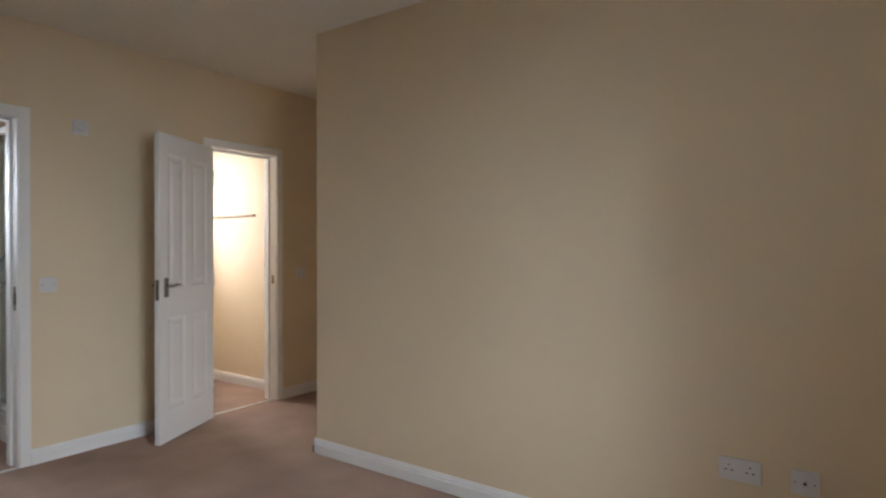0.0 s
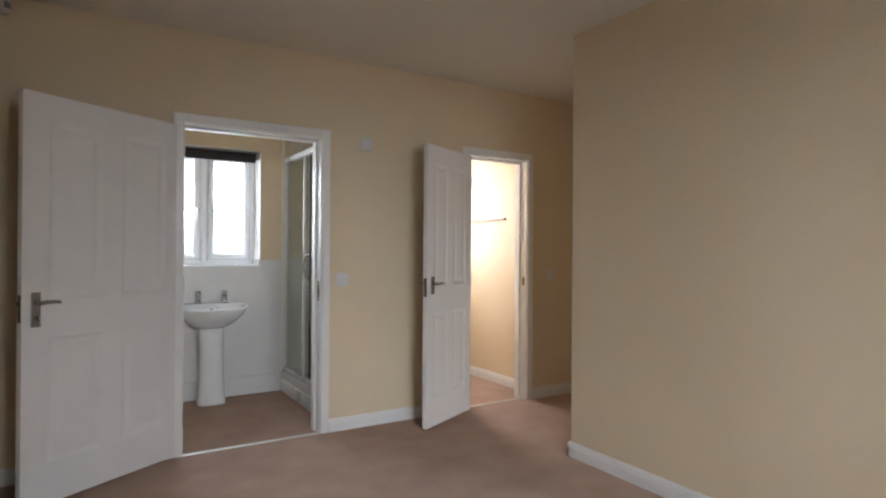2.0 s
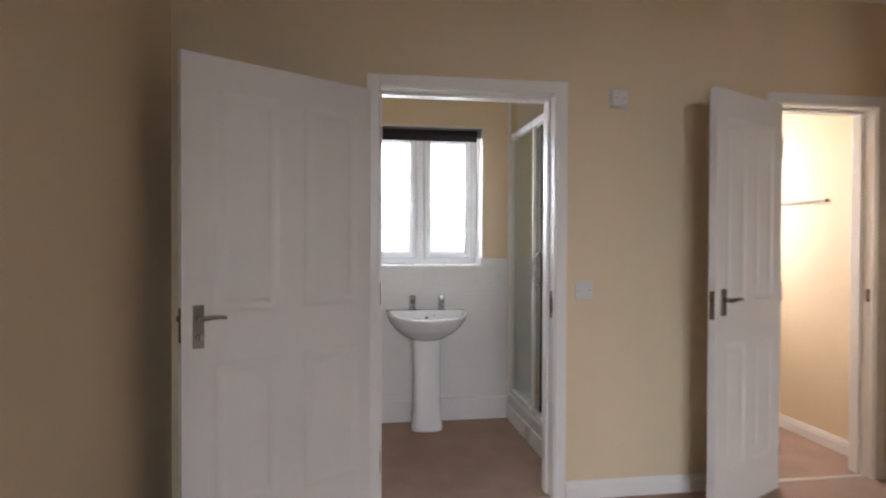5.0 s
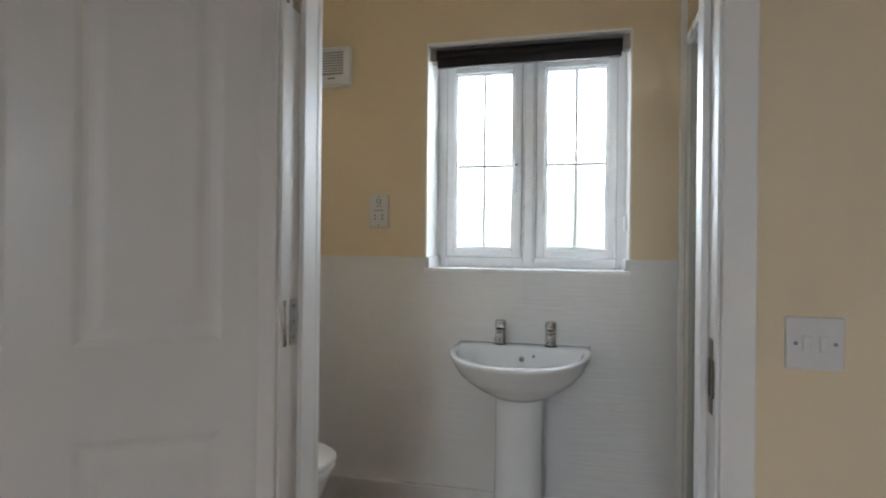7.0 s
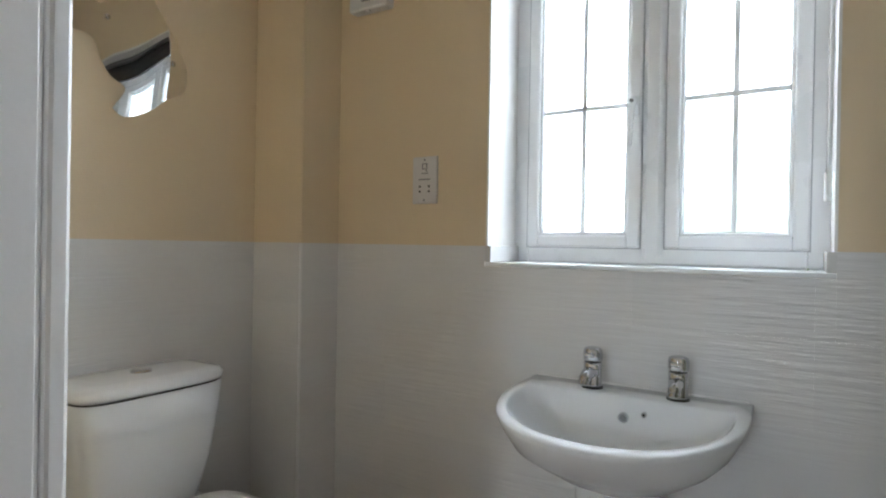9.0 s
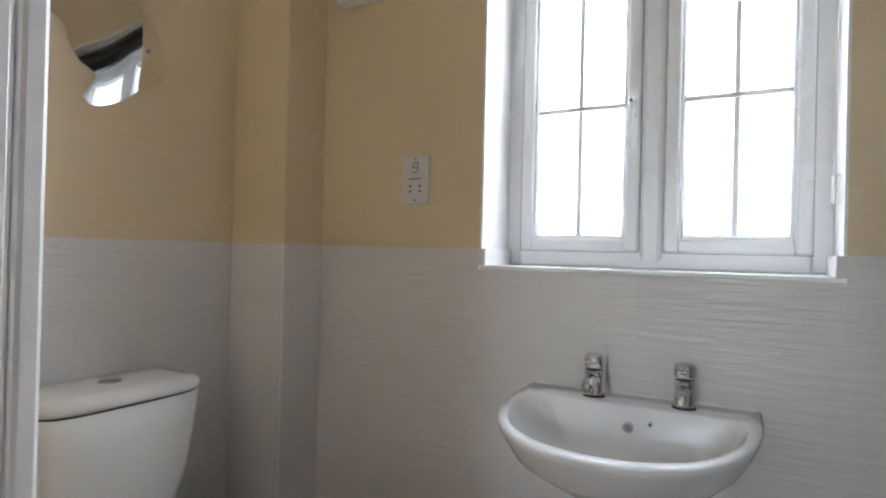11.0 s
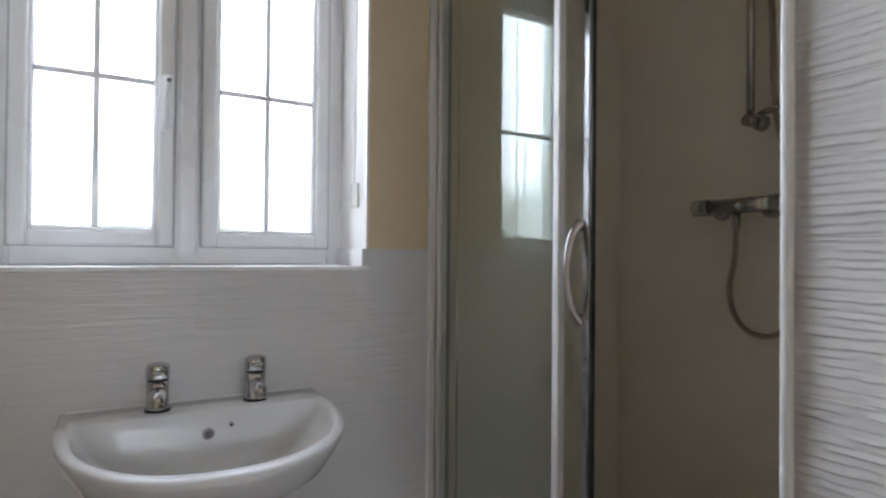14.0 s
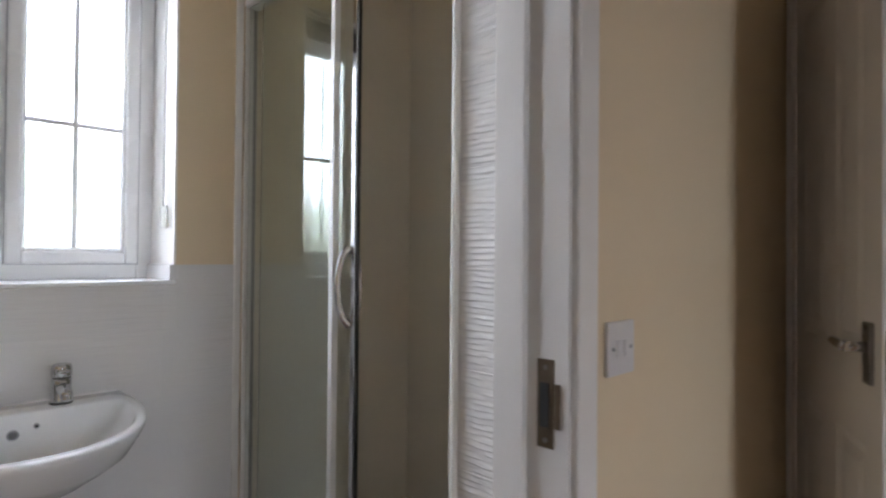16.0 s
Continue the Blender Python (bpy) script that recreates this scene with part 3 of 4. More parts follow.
# boxed skirting under the basin, tiled like the wall
tagged(mesh_object("baseboard", boxes(((XW + 0.010, -0.33, 0), (XW + 0.034, 1.29, 0.150)), bevel=0.003), M_TILE), "white tiled skirting along the en-suite wall", "skirting", kind="structure")
tagged(mesh_object("trim", boxes(((XW + 0.0102, -0.33, 0.1505), (XW + 0.036, 1.29, 0.1565)), bevel=0.001), M_GLOSS), "thin white trim on the tiled skirting", "trim", kind="structure")
# white corner trims
tagged(mesh_object("trim", boxes(((-4.880, -0.341, 0), (-4.869, -0.3305, TT)), bevel=0.004), M_PLASTIC), "white plastic tile edge trim on the boxing", "trim", kind="structure")
tagged(mesh_object("trim", boxes(((XW + 0.001, 1.3005, 0), (XW + 0.0145, 1.3245, 2.3)), bevel=0.004), M_GLOSS), "cream upright strip beside the shower", "trim", kind="structure")

# rippled tiles on the wall end beside the shower, close to the doorway: relief in the mesh
NX0, NX1 = -4.007, WE + 0.018


def rippled_tile(w, h, seed):
    b = bmesh.new()
    nx, nz = 30, 130
    grid = []
    for j in range(nz + 1):
        line = []
        for i in range(nx + 1):
            x, z = (i / nx - 0.5) * w, (j / nz - 0.5) * h
            u = (z + 0.0060 * noise.noise((x * 4, z * 26, seed)) + 0.0013 * noise.noise((x * 36, z * 60, seed + 9))) / 0.0120
            step = math.floor(u)
            amp = min(1.0, max(0.05, 0.50 + 1.3 * noise.noise((x * 20, step * 2.3, seed + 2))))
            d = 0.0046 + 0.0036 * amp * (1 - (u - step)) ** 1.3 + 0.0007 * noise.noise((x * 40, z * 150, seed + 5))
            if i in (0, nx):
                d = 0.0060
            line.append(b.verts.new((x, d, z)))
        grid.append(line)
    for j in range(nz):
        for i in range(nx):
            b.faces.new((grid[j][i], grid[j][i + 1], grid[j + 1][i + 1], grid[j + 1][i]))
    for j, jj in ((0, 1), (nz, -1)):
        base = [b.verts.new((v.co.x, 0, v.co.z)) for v in grid[j]]
        for i in range(nx):
            b.faces.new((base[i], base[i + 1], grid[j][i + 1], grid[j][i]))
    bmesh.ops.recalc_face_normals(b, faces=b.faces)
    me = bpy.data.meshes.new("tile")
    b.to_mesh(me)
    b.free()
    me.materials.append(M_TILE_FLAT)
    for p in me.polygons:
        p.use_smooth = True
    return me


NIB_MESHES = [rippled_tile(NX1 - NX0, 0.1996, k * 3.7) for k in range(4)]

# white edge profile at the free end of the wall end
tagged(mesh_object("trim", boxes(((-4.020, 1.262, 0.18), (-4.008, 1.300, 2.06)), bevel=0.004), M_UPVC), "white upright shower jamb on the wall end", "trim", kind="structure")
tagged(mesh_object("trim", boxes(((NX1 + 0.001, 1.268, 0), (NX1 + 0.016, 1.2815, CEIL)), bevel=0.003), M_UPVC), "white tile edge trim beside the door lining", "trim", kind="structure")

# ---- bedroom: plates and alarm ----
def plate(name, m, w, h, label, category, depth=0.009):
    ob = holder(name, m, label, category)
    part("face_plate", boxes(((-w / 2, 0, -h / 2), (w / 2, depth, h / 2)), bevel=0.003), M_PLATE, ob)
    return ob


def on_wall(x, y, z, facing):
    """A pose whose local y points off the wall."""
    return pose(x, y, z, 0, 0, {"+x": -90, "-x": 90, "+y": 0, "-y": 180}[facing])


def screw_caps(ob, pts, depth=0.009):
    for x, z in pts:
        part("screw", tube(bmesh.new(), [(x, depth - 0.001, z), (x, depth + 0.0012, z)], 0.0035, 10), M_GREYMARK, ob)


sw1 = plate("light_switch", on_wall(WB, 1.328, 1.042, "+x"), 0.090, 0.090, "white plastic light switch beside the en-suite door", "switch")
for x in (-0.013, 0.013):
    part("rocker", boxes(((x - 0.007, 0.008, -0.014), (x + 0.007, 0.0125, 0.014)), bevel=0.002), M_PLATE, sw1)
screw_caps(sw1, ((-0.030, 0), (0.030, 0)))
sw2 = plate("light_switch", on_wall(WB, 3.235, 1.042, "+x"), 0.090, 0.090, "white plastic light switch beside the closet door", "switch")
part("rocker", boxes(((-0.008, 0.008, -0.014), (0.008, 0.0125, 0.014)), bevel=0.002), M_PLATE, sw2)
screw_caps(sw2, ((-0.030, 0), (0.030, 0)))

sw3 = plate("light_switch", on_wall(WB, 3.62, 1.045, "+x"), 0.086, 0.086, "white plastic switch plate at the dim passage end", "switch")
part("rocker", boxes(((-0.008, 0.008, -0.014), (0.008, 0.0125, 0.014)), bevel=0.002), M_PLATE, sw3)

alarm = holder("smoke_alarm", on_wall(WB, 1.505, 2.000, "+x"), "small square white alarm sounder high on the wall", "alarm")
part("base", boxes(((-0.046, 0, -0.046), (0.046, 0.010, 0.046)), bevel=0.004), M_PLATE, alarm)
part("cover", boxes(((-0.040, 0.010, -0.040), (0.040, 0.020, 0.040)), bevel=0.007), M_PLATE, alarm)
for k in range(6):
    a = k * math.tau / 6
    # grey bars paint the shade of the vent slots
    part("vent", boxes(((0.024 * math.cos(a) - 0.005, 0.0195, 0.024 * math.sin(a) - 0.0015), (0.024 * math.cos(a) + 0.005, 0.0206, 0.024 * math.sin(a) + 0.0015))), M_GREYMARK, alarm)

corner_alarm = holder("motion_sensor", pose(WB + 0.05, -0.558, 2.512, 0, 0, -45), "small grey alarm sensor in the ceiling corner", "sensor")
bm = bmesh.new()
loft(bm, [superellipse(0, 0, -0.055, 0.022, 0.018, 3, 20), superellipse(0, 0.006, -0.03, 0.031, 0.026, 3, 20), superellipse(0, 0.004, 0.02, 0.032, 0.026, 3, 20), superellipse(0, 0, 0.055, 0.028, 0.020, 3, 20)])
part("casing", bm, M_PLATE, corner_alarm, smooth=True)
part("lens", boxes(((-0.018, 0.024, -0.030), (0.018, 0.034, 0.004)), bevel=0.004), M_GREYMARK, corner_alarm)

sock = plate("double_socket", on_wall(-0.157, YR, 0.419, "-y"), 0.147, 0.087, "white double power socket above the skirting", "socket", 0.010)
for cx in (-0.036, 0.036):
    for x, z, w, h in ((cx, 0.018, 0.0045, 0.009), (cx - 0.011, -0.004, 0.008, 0.0045), (cx + 0.011, -0.004, 0.008, 0.0045)):
        # surface patch, its colour giving the shade of the pin hole
        part("pin_hole", boxes(((x - w / 2, 0.0095, z - h / 2), (x + w / 2, 0.0106, z + h / 2))), M_DARK, sock)
    part("rocker", boxes(((cx - 0.006, 0.009, 0.020), (cx + 0.006, 0.013, 0.036)), bevel=0.0015), M_PLATE, sock)
aer = plate("aerial_socket", on_wall(0.054, YR, 0.419, "-y"), 0.087, 0.087, "white single aerial socket above the skirting", "socket", 0.010)
part("coax_ring", tube(bmesh.new(), [(0, 0.009, 0), (0, 0.015, 0)], 0.0065, 16), M_STEEL, aer)
# dark disc paints the shade inside the coax ring
part("coax_hole", tube(bmesh.new(), [(0, 0.0145, 0), (0, 0.0155, 0)], 0.0048, 16), M_DARK, aer)
screw_caps(aer, ((-0.030, 0), (0.030, 0)), 0.010)

# ---- closet: hanging shelf batten on the side wall ----
batten = holder("shelf_batten", None, "narrow pale wooden shelf batten on the closet wall", "batten")
part("rail", boxes(((XW + 0.02, 3.125, 1.539), (-4.19, 3.145, 1.556)), bevel=0.002), M_BATTEN, batten)
part("end_cap", boxes(((-4.194, 3.123, 1.537), (-4.186, 3.1448, 1.558)), bevel=0.001), M_BATTEN, batten)

# ---- en-suite: basin ----
BX, BY, BZ = XW + 0.0105, 0.689, 0.800


def dee(z, back, straight, depth, hw, n=40, yc=0.0):
    """A D-shaped ring: straight back, short sides, round front."""
    pts = []
    for k in range(n + 1):
        t = -math.pi / 2 + math.pi * k / n
        c, s = math.cos(t), math.sin(t)
        pts.append((back + straight + (depth - straight) * abs(c) ** 0.92, yc + hw * math.copysign(abs(s) ** 0.90, s), z))
    m = 8
    for k in range(m + 1):
        pts.append((back, yc + hw * 0.985 * (1 - 2 * k / m), z))
    return pts


basin = holder("washbasin", pose(BX, BY, 0), "white ceramic half-round basin on a pedestal under the window", "basin")
outer = [dee(0.605, 0.06, 0.03, 0.16, 0.085), dee(0.612, 0.045, 0.04, 0.21, 0.114), dee(0.640, 0.030, 0.06, 0.285, 0.167), dee(0.680, 0.015, 0.09, 0.370, 0.215), dee(0.725, 0.005, 0.11, 0.425, 0.247), dee(0.765, 0.0, 0.12, 0.458, 0.268), dee(0.785, 0.0, 0.125, 0.472, 0.275), dee(0.796, 0.0, 0.125, 0.475, 0.277), dee(BZ, 0.003, 0.125, 0.470, 0.274)]
inner = [dee(BZ + 0.001, 0.106, 0.055, 0.336, 0.252), dee(BZ - 0.002, 0.108, 0.055, 0.331, 0.248), dee(BZ - 0.008, 0.110, 0.055, 0.326, 0.244), dee(BZ - 0.024, 0.115, 0.055, 0.314, 0.236), dee(BZ - 0.060, 0.122, 0.055, 0.284, 0.210), dee(BZ - 0.100, 0.136, 0.050, 0.230, 0.172), dee(BZ - 0.128, 0.160, 0.040, 0.165, 0.114), dee(BZ - 0.138, 0.195, 0.020, 0.085, 0.050), dee(BZ - 0.140, 0.215, 0.008, 0.040, 0.022)]
# the rim falls a little towards the front
fall = [[(x, y, z - (0.022 * max(0.0, x - 0.10) / 0.37 if z > 0.70 else 0.0)) for x, y, z in ring] for ring in outer + inner]
part("bowl", loft(bmesh.new(), fall), M_CERAMIC, basin, smooth=True)
ped = [superellipse(0.155, 0, 0.0, 0.105, 0.108, 3.2), superellipse(0.155, 0, 0.02, 0.104, 0.107, 3.2), superellipse(0.150, 0, 0.06, 0.098, 0.102, 3.0), superellipse(0.148, 0, 0.20, 0.093, 0.096, 2.8), superellipse(0.148, 0, 0.40, 0.090, 0.093, 2.8), superellipse(0.145, 0, 0.55, 0.091, 0.094, 2.8), superellipse(0.140, 0, 0.625, 0.092, 0.094, 2.8)]
part("pedestal", loft(bmesh.new(), ped), M_CERAMIC, basin, smooth=True)
part("plug_hole", tube(bmesh.new(), [(0.235, 0, BZ - 0.1395), (0.235, 0, BZ - 0.134)], [0.024, 0.020], 24), M_CHROME, basin, "chrome waste ring")
ovf = part("overflow", tube(bmesh.new(), [(0.122, 0.004, BZ - 0.046), (0.129, 0.004, BZ - 0.047)], 0.0125, 24), M_CHROME, basin, "chrome overflow ring")
# grey disc paints the shade inside the overflow
part("overflow_hole", tube(bmesh.new(), [(0.128, 0.004, BZ - 0.047), (0.1297, 0.004, BZ - 0.0472)], 0.0085, 20), M_GREYMARK, ovf)
stay = part("chain_stay", tube(bmesh.new(), [(0.119, 0.052, BZ - 0.032), (0.127, 0.052, BZ - 0.033)], 0.0062, 20), M_CHROME, basin)
# dark disc paints the shade of the chain hole
part("chain_hole", tube(bmesh.new(), [(0.1265, 0.052, BZ - 0.033), (0.1278, 0.052, BZ - 0.0332)], 0.003, 12), M_DARK, stay)
part("sealant", boxes(((-0.001, -0.262, BZ - 0.004), (0.006, 0.262, BZ + 0.004)), bevel=0.002), M_PLASTIC, basin)


def pillar_tap(y, twist):
    t = holder("pillar_tap", pose(BX + 0.062, y, BZ, 0, 0, twist), "short chrome pillar tap on the basin ledge", "tap", "taps on the basin")
    t.scale = (1.13, 1.13, 1.06)
    part("seal_ring", tube(bmesh.new(), [(0, 0, -0.001), (0, 0, 0.004)], 0.0235, 24), M_SEAL, t)
    bm = tube(bmesh.new(), [(0, 0, 0.004), (0, 0, 0.010), (0, 0, 0.045), (0, 0, 0.062)], [0.0225, 0.0205, 0.0200, 0.0205], 28)
    part("body", bm, M_CHROME, t, smooth=True)
    bm = tube(bmesh.new(), smooth_line([(0.010, 0, 0.040), (0.030, 0, 0.038), (0.044, 0, 0.030), (0.050, 0, 0.022)], 5), [0.0145] * 6 + [0.0135] * 6 + [0.0125] * 4, 20)
    spout = part("spout", bm, M_CHROME, t, smooth=True)
    part("aerator", tube(bmesh.new(), [(0.049, 0, 0.024), (0.053, 0, 0.016)], 0.0105, 18), M_CHROME, spout)
    part("collar", tube(bmesh.new(), [(0, 0, 0.062), (0, 0, 0.0665)], 0.0185, 24), M_SEAL, t)
    bm = tube(bmesh.new(), [(0, 0, 0.0665), (0, 0, 0.070), (0, 0, 0.088), (0, 0, 0.096), (0, 0, 0.099)], [0.0205, 0.0215, 0.0215, 0.0190, 0.0110], 28)
    box(bm, (0.006, -0.012, 0.078), (0.031, 0.012, 0.087), 0.004)
    part("lever_cap", bm, M_CHROME, t, smooth=True)
    return t


pillar_tap(0.598, -5)
pillar_tap(0.805, 0)

# ---- en-suite: toilet ----
TX, TY = -4.408, YT + 0.009
toilet = holder("toilet", pose(TX, TY, 0), "white close-coupled toilet with the lid down", "toilet")


def rbox_ring(z, hw, y0, y1, p=4.5, n=44):
    return superellipse(0, (y0 + y1) / 2, z, hw, (y1 - y0) / 2, p, n)


cist = [rbox_ring(0.400, 0.135, 0.012, 0.165), rbox_ring(0.440, 0.148, 0.008, 0.180), rbox_ring(0.56, 0.180, 0.004, 0.204), rbox_ring(0.68, 0.196, 0.002, 0.218), rbox_ring(0.766, 0.203, 0.002, 0.223)]
cistern = part("cistern", loft(bmesh.new(), cist), M_CERAMIC, toilet, smooth=True)
# near-black filler paints the shadow line below the lid's overhang
part("lid_gap", loft(bmesh.new(), [rbox_ring(0.7645, 0.197, 0.004, 0.217), rbox_ring(0.7735, 0.197, 0.004, 0.217)]), M_DARK, cistern)
lid = [rbox_ring(0.7725, 0.202, 0.001, 0.222), rbox_ring(0.780, 0.205, 0.0005, 0.226), rbox_ring(0.793, 0.205, 0.002, 0.226), rbox_ring(0.803, 0.196, 0.010, 0.217), rbox_ring(0.808, 0.160, 0.025, 0.188)]
clid = part("cistern_lid", loft(bmesh.new(), lid), M_CERAMIC, cistern, smooth=True)
part("flush_button", tube(bmesh.new(), [(0.0, 0.110, 0.806), (0.0, 0.110, 0.812), (0.0, 0.110, 0.8145)], [0.027, 0.025, 0.012], 28), M_CHROME, toilet, "chrome push button", True)


def pan_ring(z, hw, y0, y1, p=2.35, n=44):
    pts = []
    for k in range(n):
        t = k * math.tau / n
        c, s = math.cos(t), math.sin(t)
        q = p if s > 0 else 4.0
        mid = y0 + (y1 - y0) * 0.42
        ext = (y1 - mid) if s > 0 else (mid - y0)
        pts.append((hw * math.copysign(abs(c) ** (2 / q), c), mid + ext * math.copysign(abs(s) ** (2 / q), s), z))
    return pts


pan = [pan_ring(0.0, 0.115, 0.06, 0.50), pan_ring(0.03, 0.112, 0.06, 0.495), pan_ring(0.15, 0.105, 0.05, 0.49), pan_ring(0.26, 0.130, 0.03, 0.56), pan_ring(0.34, 0.165, 0.01, 0.625), pan_ring(0.405, 0.186, 0.005, 0.645), pan_ring(0.422, 0.188, 0.005, 0.648)]
part("pan", loft(bmesh.new(), pan), M_CERAMIC, toilet, smooth=True)
seat = part("seat", loft(bmesh.new(), [pan_ring(0.424, 0.184, 0.215, 0.648), pan_ring(0.427, 0.189, 0.212, 0.654), pan_ring(0.439, 0.189, 0.212, 0.654), pan_ring(0.442, 0.184, 0.215, 0.650)]), M_PLASTIC, toilet, smooth=True)
part("seat_lid", loft(bmesh.new(), [pan_ring(0.445, 0.186, 0.212, 0.652), pan_ring(0.449, 0.192, 0.208, 0.657), pan_ring(0.459, 0.191, 0.208, 0.656), pan_ring(0.467, 0.182, 0.216, 0.645), pan_ring(0.472, 0.148, 0.245, 0.600), pan_ring(0.474, 0.085, 0.310, 0.500)]), M_PLASTIC, toilet, smooth=True)
for x in (-0.075, 0.075):
    part("seat_hinge", tube(bmesh.new(), [(x - 0.02, 0.222, 0.450), (x + 0.02, 0.222, 0.450)], 0.011, 14), M_CHROME, toilet, smooth=True)

# ---- en-suite: shaped mirror ----
OUTLINE = ((-0.044, -0.215), (-0.015, -0.232), (0.028, -0.221), (0.071, -0.196), (0.116, -0.157), (0.172, -0.123), (0.182, -0.058), (0.161, -0.010), (0.132, 0.040), (0.084, 0.108), (0.036, 0.175), (0.005, 0.240), (-0.025, 0.230), (-0.004, 0.185), (-0.002, 0.147), (-0.014, 0.115), (-0.044, 0.090), (-0.084, 0.060), (-0.108, 0.085), (-0.150, 0.110), (-0.215, 0.095), (-0.230, 0.035), (-0.190, -0.025), (-0.120, -0.030), (-0.090, -0.047), (-0.076, -0.088), (-0.050, -0.127), (-0.014, -0.146), (-0.012, -0.165), (-0.044, -0.215))
mirror = holder("wall_mirror", pose(-4.43, YT - 0.004, 1.735), "wavy-edged acrylic mirror stuck on the cream wall", "mirror")


def curve_mirror():
    """The mirror sheet, cut to its outline."""
    line = smooth_line([(-a, 0, b) for a, b in OUTLINE], 4)[:-1]
    bm = bmesh.new()
    f = bm.faces.new([bm.verts.new((p.x, 0.0045, p.z)) for p in line])
    r = bmesh.ops.extrude_face_region(bm, geom=[f])
    for v in r["geom"]:
        if isinstance(v, bmesh.types.BMVert):
            v.co.y = 0.0005
    return bm


part("sheet", curve_mirror(), M_MIRROR, mirror)
for x, z in ((-0.135, -0.045), (0.06, 0.03)):
    part("fixing_cap", tube(bmesh.new(), [(x, 0.0045, z), (x, 0.007, z), (x, 0.008, z)], [0.008, 0.007, 0.003], 16), M_CHROME, mirror, smooth=True)

# ---- en-suite: extractor fan and shaver point ----
fan = holder("extractor_fan", on_wall(XW, -0.192, 2.028, "+x"), "square white extractor fan with slatted grille", "fan")
part("casing", boxes(((-0.080, 0, -0.088), (0.080, 0.045, 0.088)), bevel=0.008), M_PLASTIC, fan)
part("grille_recess", boxes(((-0.052, 0.0440, -0.040), (0.060, 0.0462, 0.066))), M_GREYMARK, fan)
for k in range(9):
    z = -0.034 + k * 0.0118
    part("slat", boxes(((-0.052, 0.046, z), (0.060, 0.0515, z + 0.0062)), bevel=0.001), M_PLASTIC, fan)
part("badge", boxes(((-0.012, 0.0452, -0.060), (0.024, 0.0462, -0.054))), M_GREYMARK, fan)
part("pull_switch", boxes(((-0.006, 0.030, -0.095), (0.006, 0.040, -0.0885))), M_PLASTIC, fan)

shaver = plate("shaver_socket", on_wall(XW, 0.026, 1.366, "+x"), 0.092, 0.150, "white upright shaver socket plate with dark pin holes", "socket", 0.011)
for x in (-0.017, 0.017):
    for z in (-0.036, -0.020):
        # dark discs on the plate paint the shade inside the pin holes
        part("pin_hole", tube(bmesh.new(), [(x, 0.0105, z), (x, 0.0118, z)], 0.0038, 12), M_DARK, shaver)
part("shaver_symbol", boxes(((-0.014, 0.0105, 0.020), (0.012, 0.0116, 0.023)), ((-0.010, 0.0105, 0.026), (-0.006, 0.0116, 0.050)), ((-0.006, 0.0105, 0.034), (0.010, 0.0116, 0.037)), ((0.006, 0.0105, 0.037), (0.010, 0.0116, 0.052)), ((-0.012, 0.0105, 0.050), (0.008, 0.0116, 0.053))), M_GREYMARK, shaver)
part("printed_line", boxes(((-0.022, 0.0105, 0.000), (0.022, 0.0116, 0.004))), M_GREYMARK, shaver)
screw_caps(shaver, ((0, 0.064), (0, -0.064)), 0.011)

# ---- en-suite: shower ----
SX0, SX1, SY = XW + 0.016, -4.021, 1.345
shower = holder("shower_enclosure", None, "sliding glass shower enclosure half open on a white tray", "shower")
part("tray_riser", boxes(((XW + 0.036, 1.292, 0.0), (-4.014, 1.302, 0.110)), bevel=0.003), M_UPVC, shower, "white plinth panel")
tray = bmesh.new()
box(tray, (SX0 - 0.005, 1.303, 0.0), (WE - 0.012, 1.400, 0.178), 0.010)
box(tray, (SX0 - 0.005, 2.010, 0.0), (WE - 0.012, 2.073, 0.178), 0.008)
box(tray, (SX0 - 0.005, 1.390, 0.0), (SX0 + 0.06, 2.02, 0.178), 0.008)
box(tray, (WE - 0.09, 1.425, 0.0), (WE - 0.012, 2.02, 0.178), 0.008)
box(tray, (SX0, 1.38, 0.0), (WE - 0.02, 2.03, 0.135))
part("tray", tray, M_CERAMIC, shower, "white shower tray")
part("waste", tube(bmesh.new(), [(-4.4, 1.70, 0.134), (-4.4, 1.70, 0.140)], 0.045, 28), M_CHROME, shower)
part("top_rail", boxes(((SX0, SY - 0.022, 2.020), (-4.021, SY + 0.034, 2.062)), bevel=0.004), M_UPVC, shower)
part("bottom_rail", boxes(((SX0, SY - 0.020, 0.179), (-4.021, SY + 0.032, 0.205)), bevel=0.004), M_UPVC, shower)
part("wall_profile", boxes(((SX0 - 0.006, SY + 0.013, 0.206), (SX0 + 0.006, SY + 0.026, 2.019)), bevel=0.002), M_STEEL, shower)
part("wall_profile", boxes(((SX0, SY - 0.020, 0.206), (SX0 + 0.010, SY + 0.012, 2.019)), bevel=0.003), M_GLOSS, shower)
fixed = part("fixed_pane", boxes(((SX0 + 0.010, SY - 0.008, 0.206), (-4.535, SY - 0.003, 2.019))), M_SHOWERGLASS, shower, "greenish clear glass pane")
fixed.visible_shadow = False
part("stile", boxes(((-4.546, SY - 0.016, 0.206), (-4.526, SY + 0.004, 2.019)), bevel=0.003), M_UPVC, fixed)
slide = part("sliding_pane", boxes(((-4.98, SY + 0.014, 0.206), (-4.462, SY + 0.020, 2.019))), M_SHOWERGLASS, shower, "greenish clear glass door pane")
slide.visible_shadow = False
part("edge_profile", boxes(((-4.480, SY + 0.010, 0.206), (-4.463, SY + 0.024, 2.019)), bevel=0.002), M_CHROME, slide)
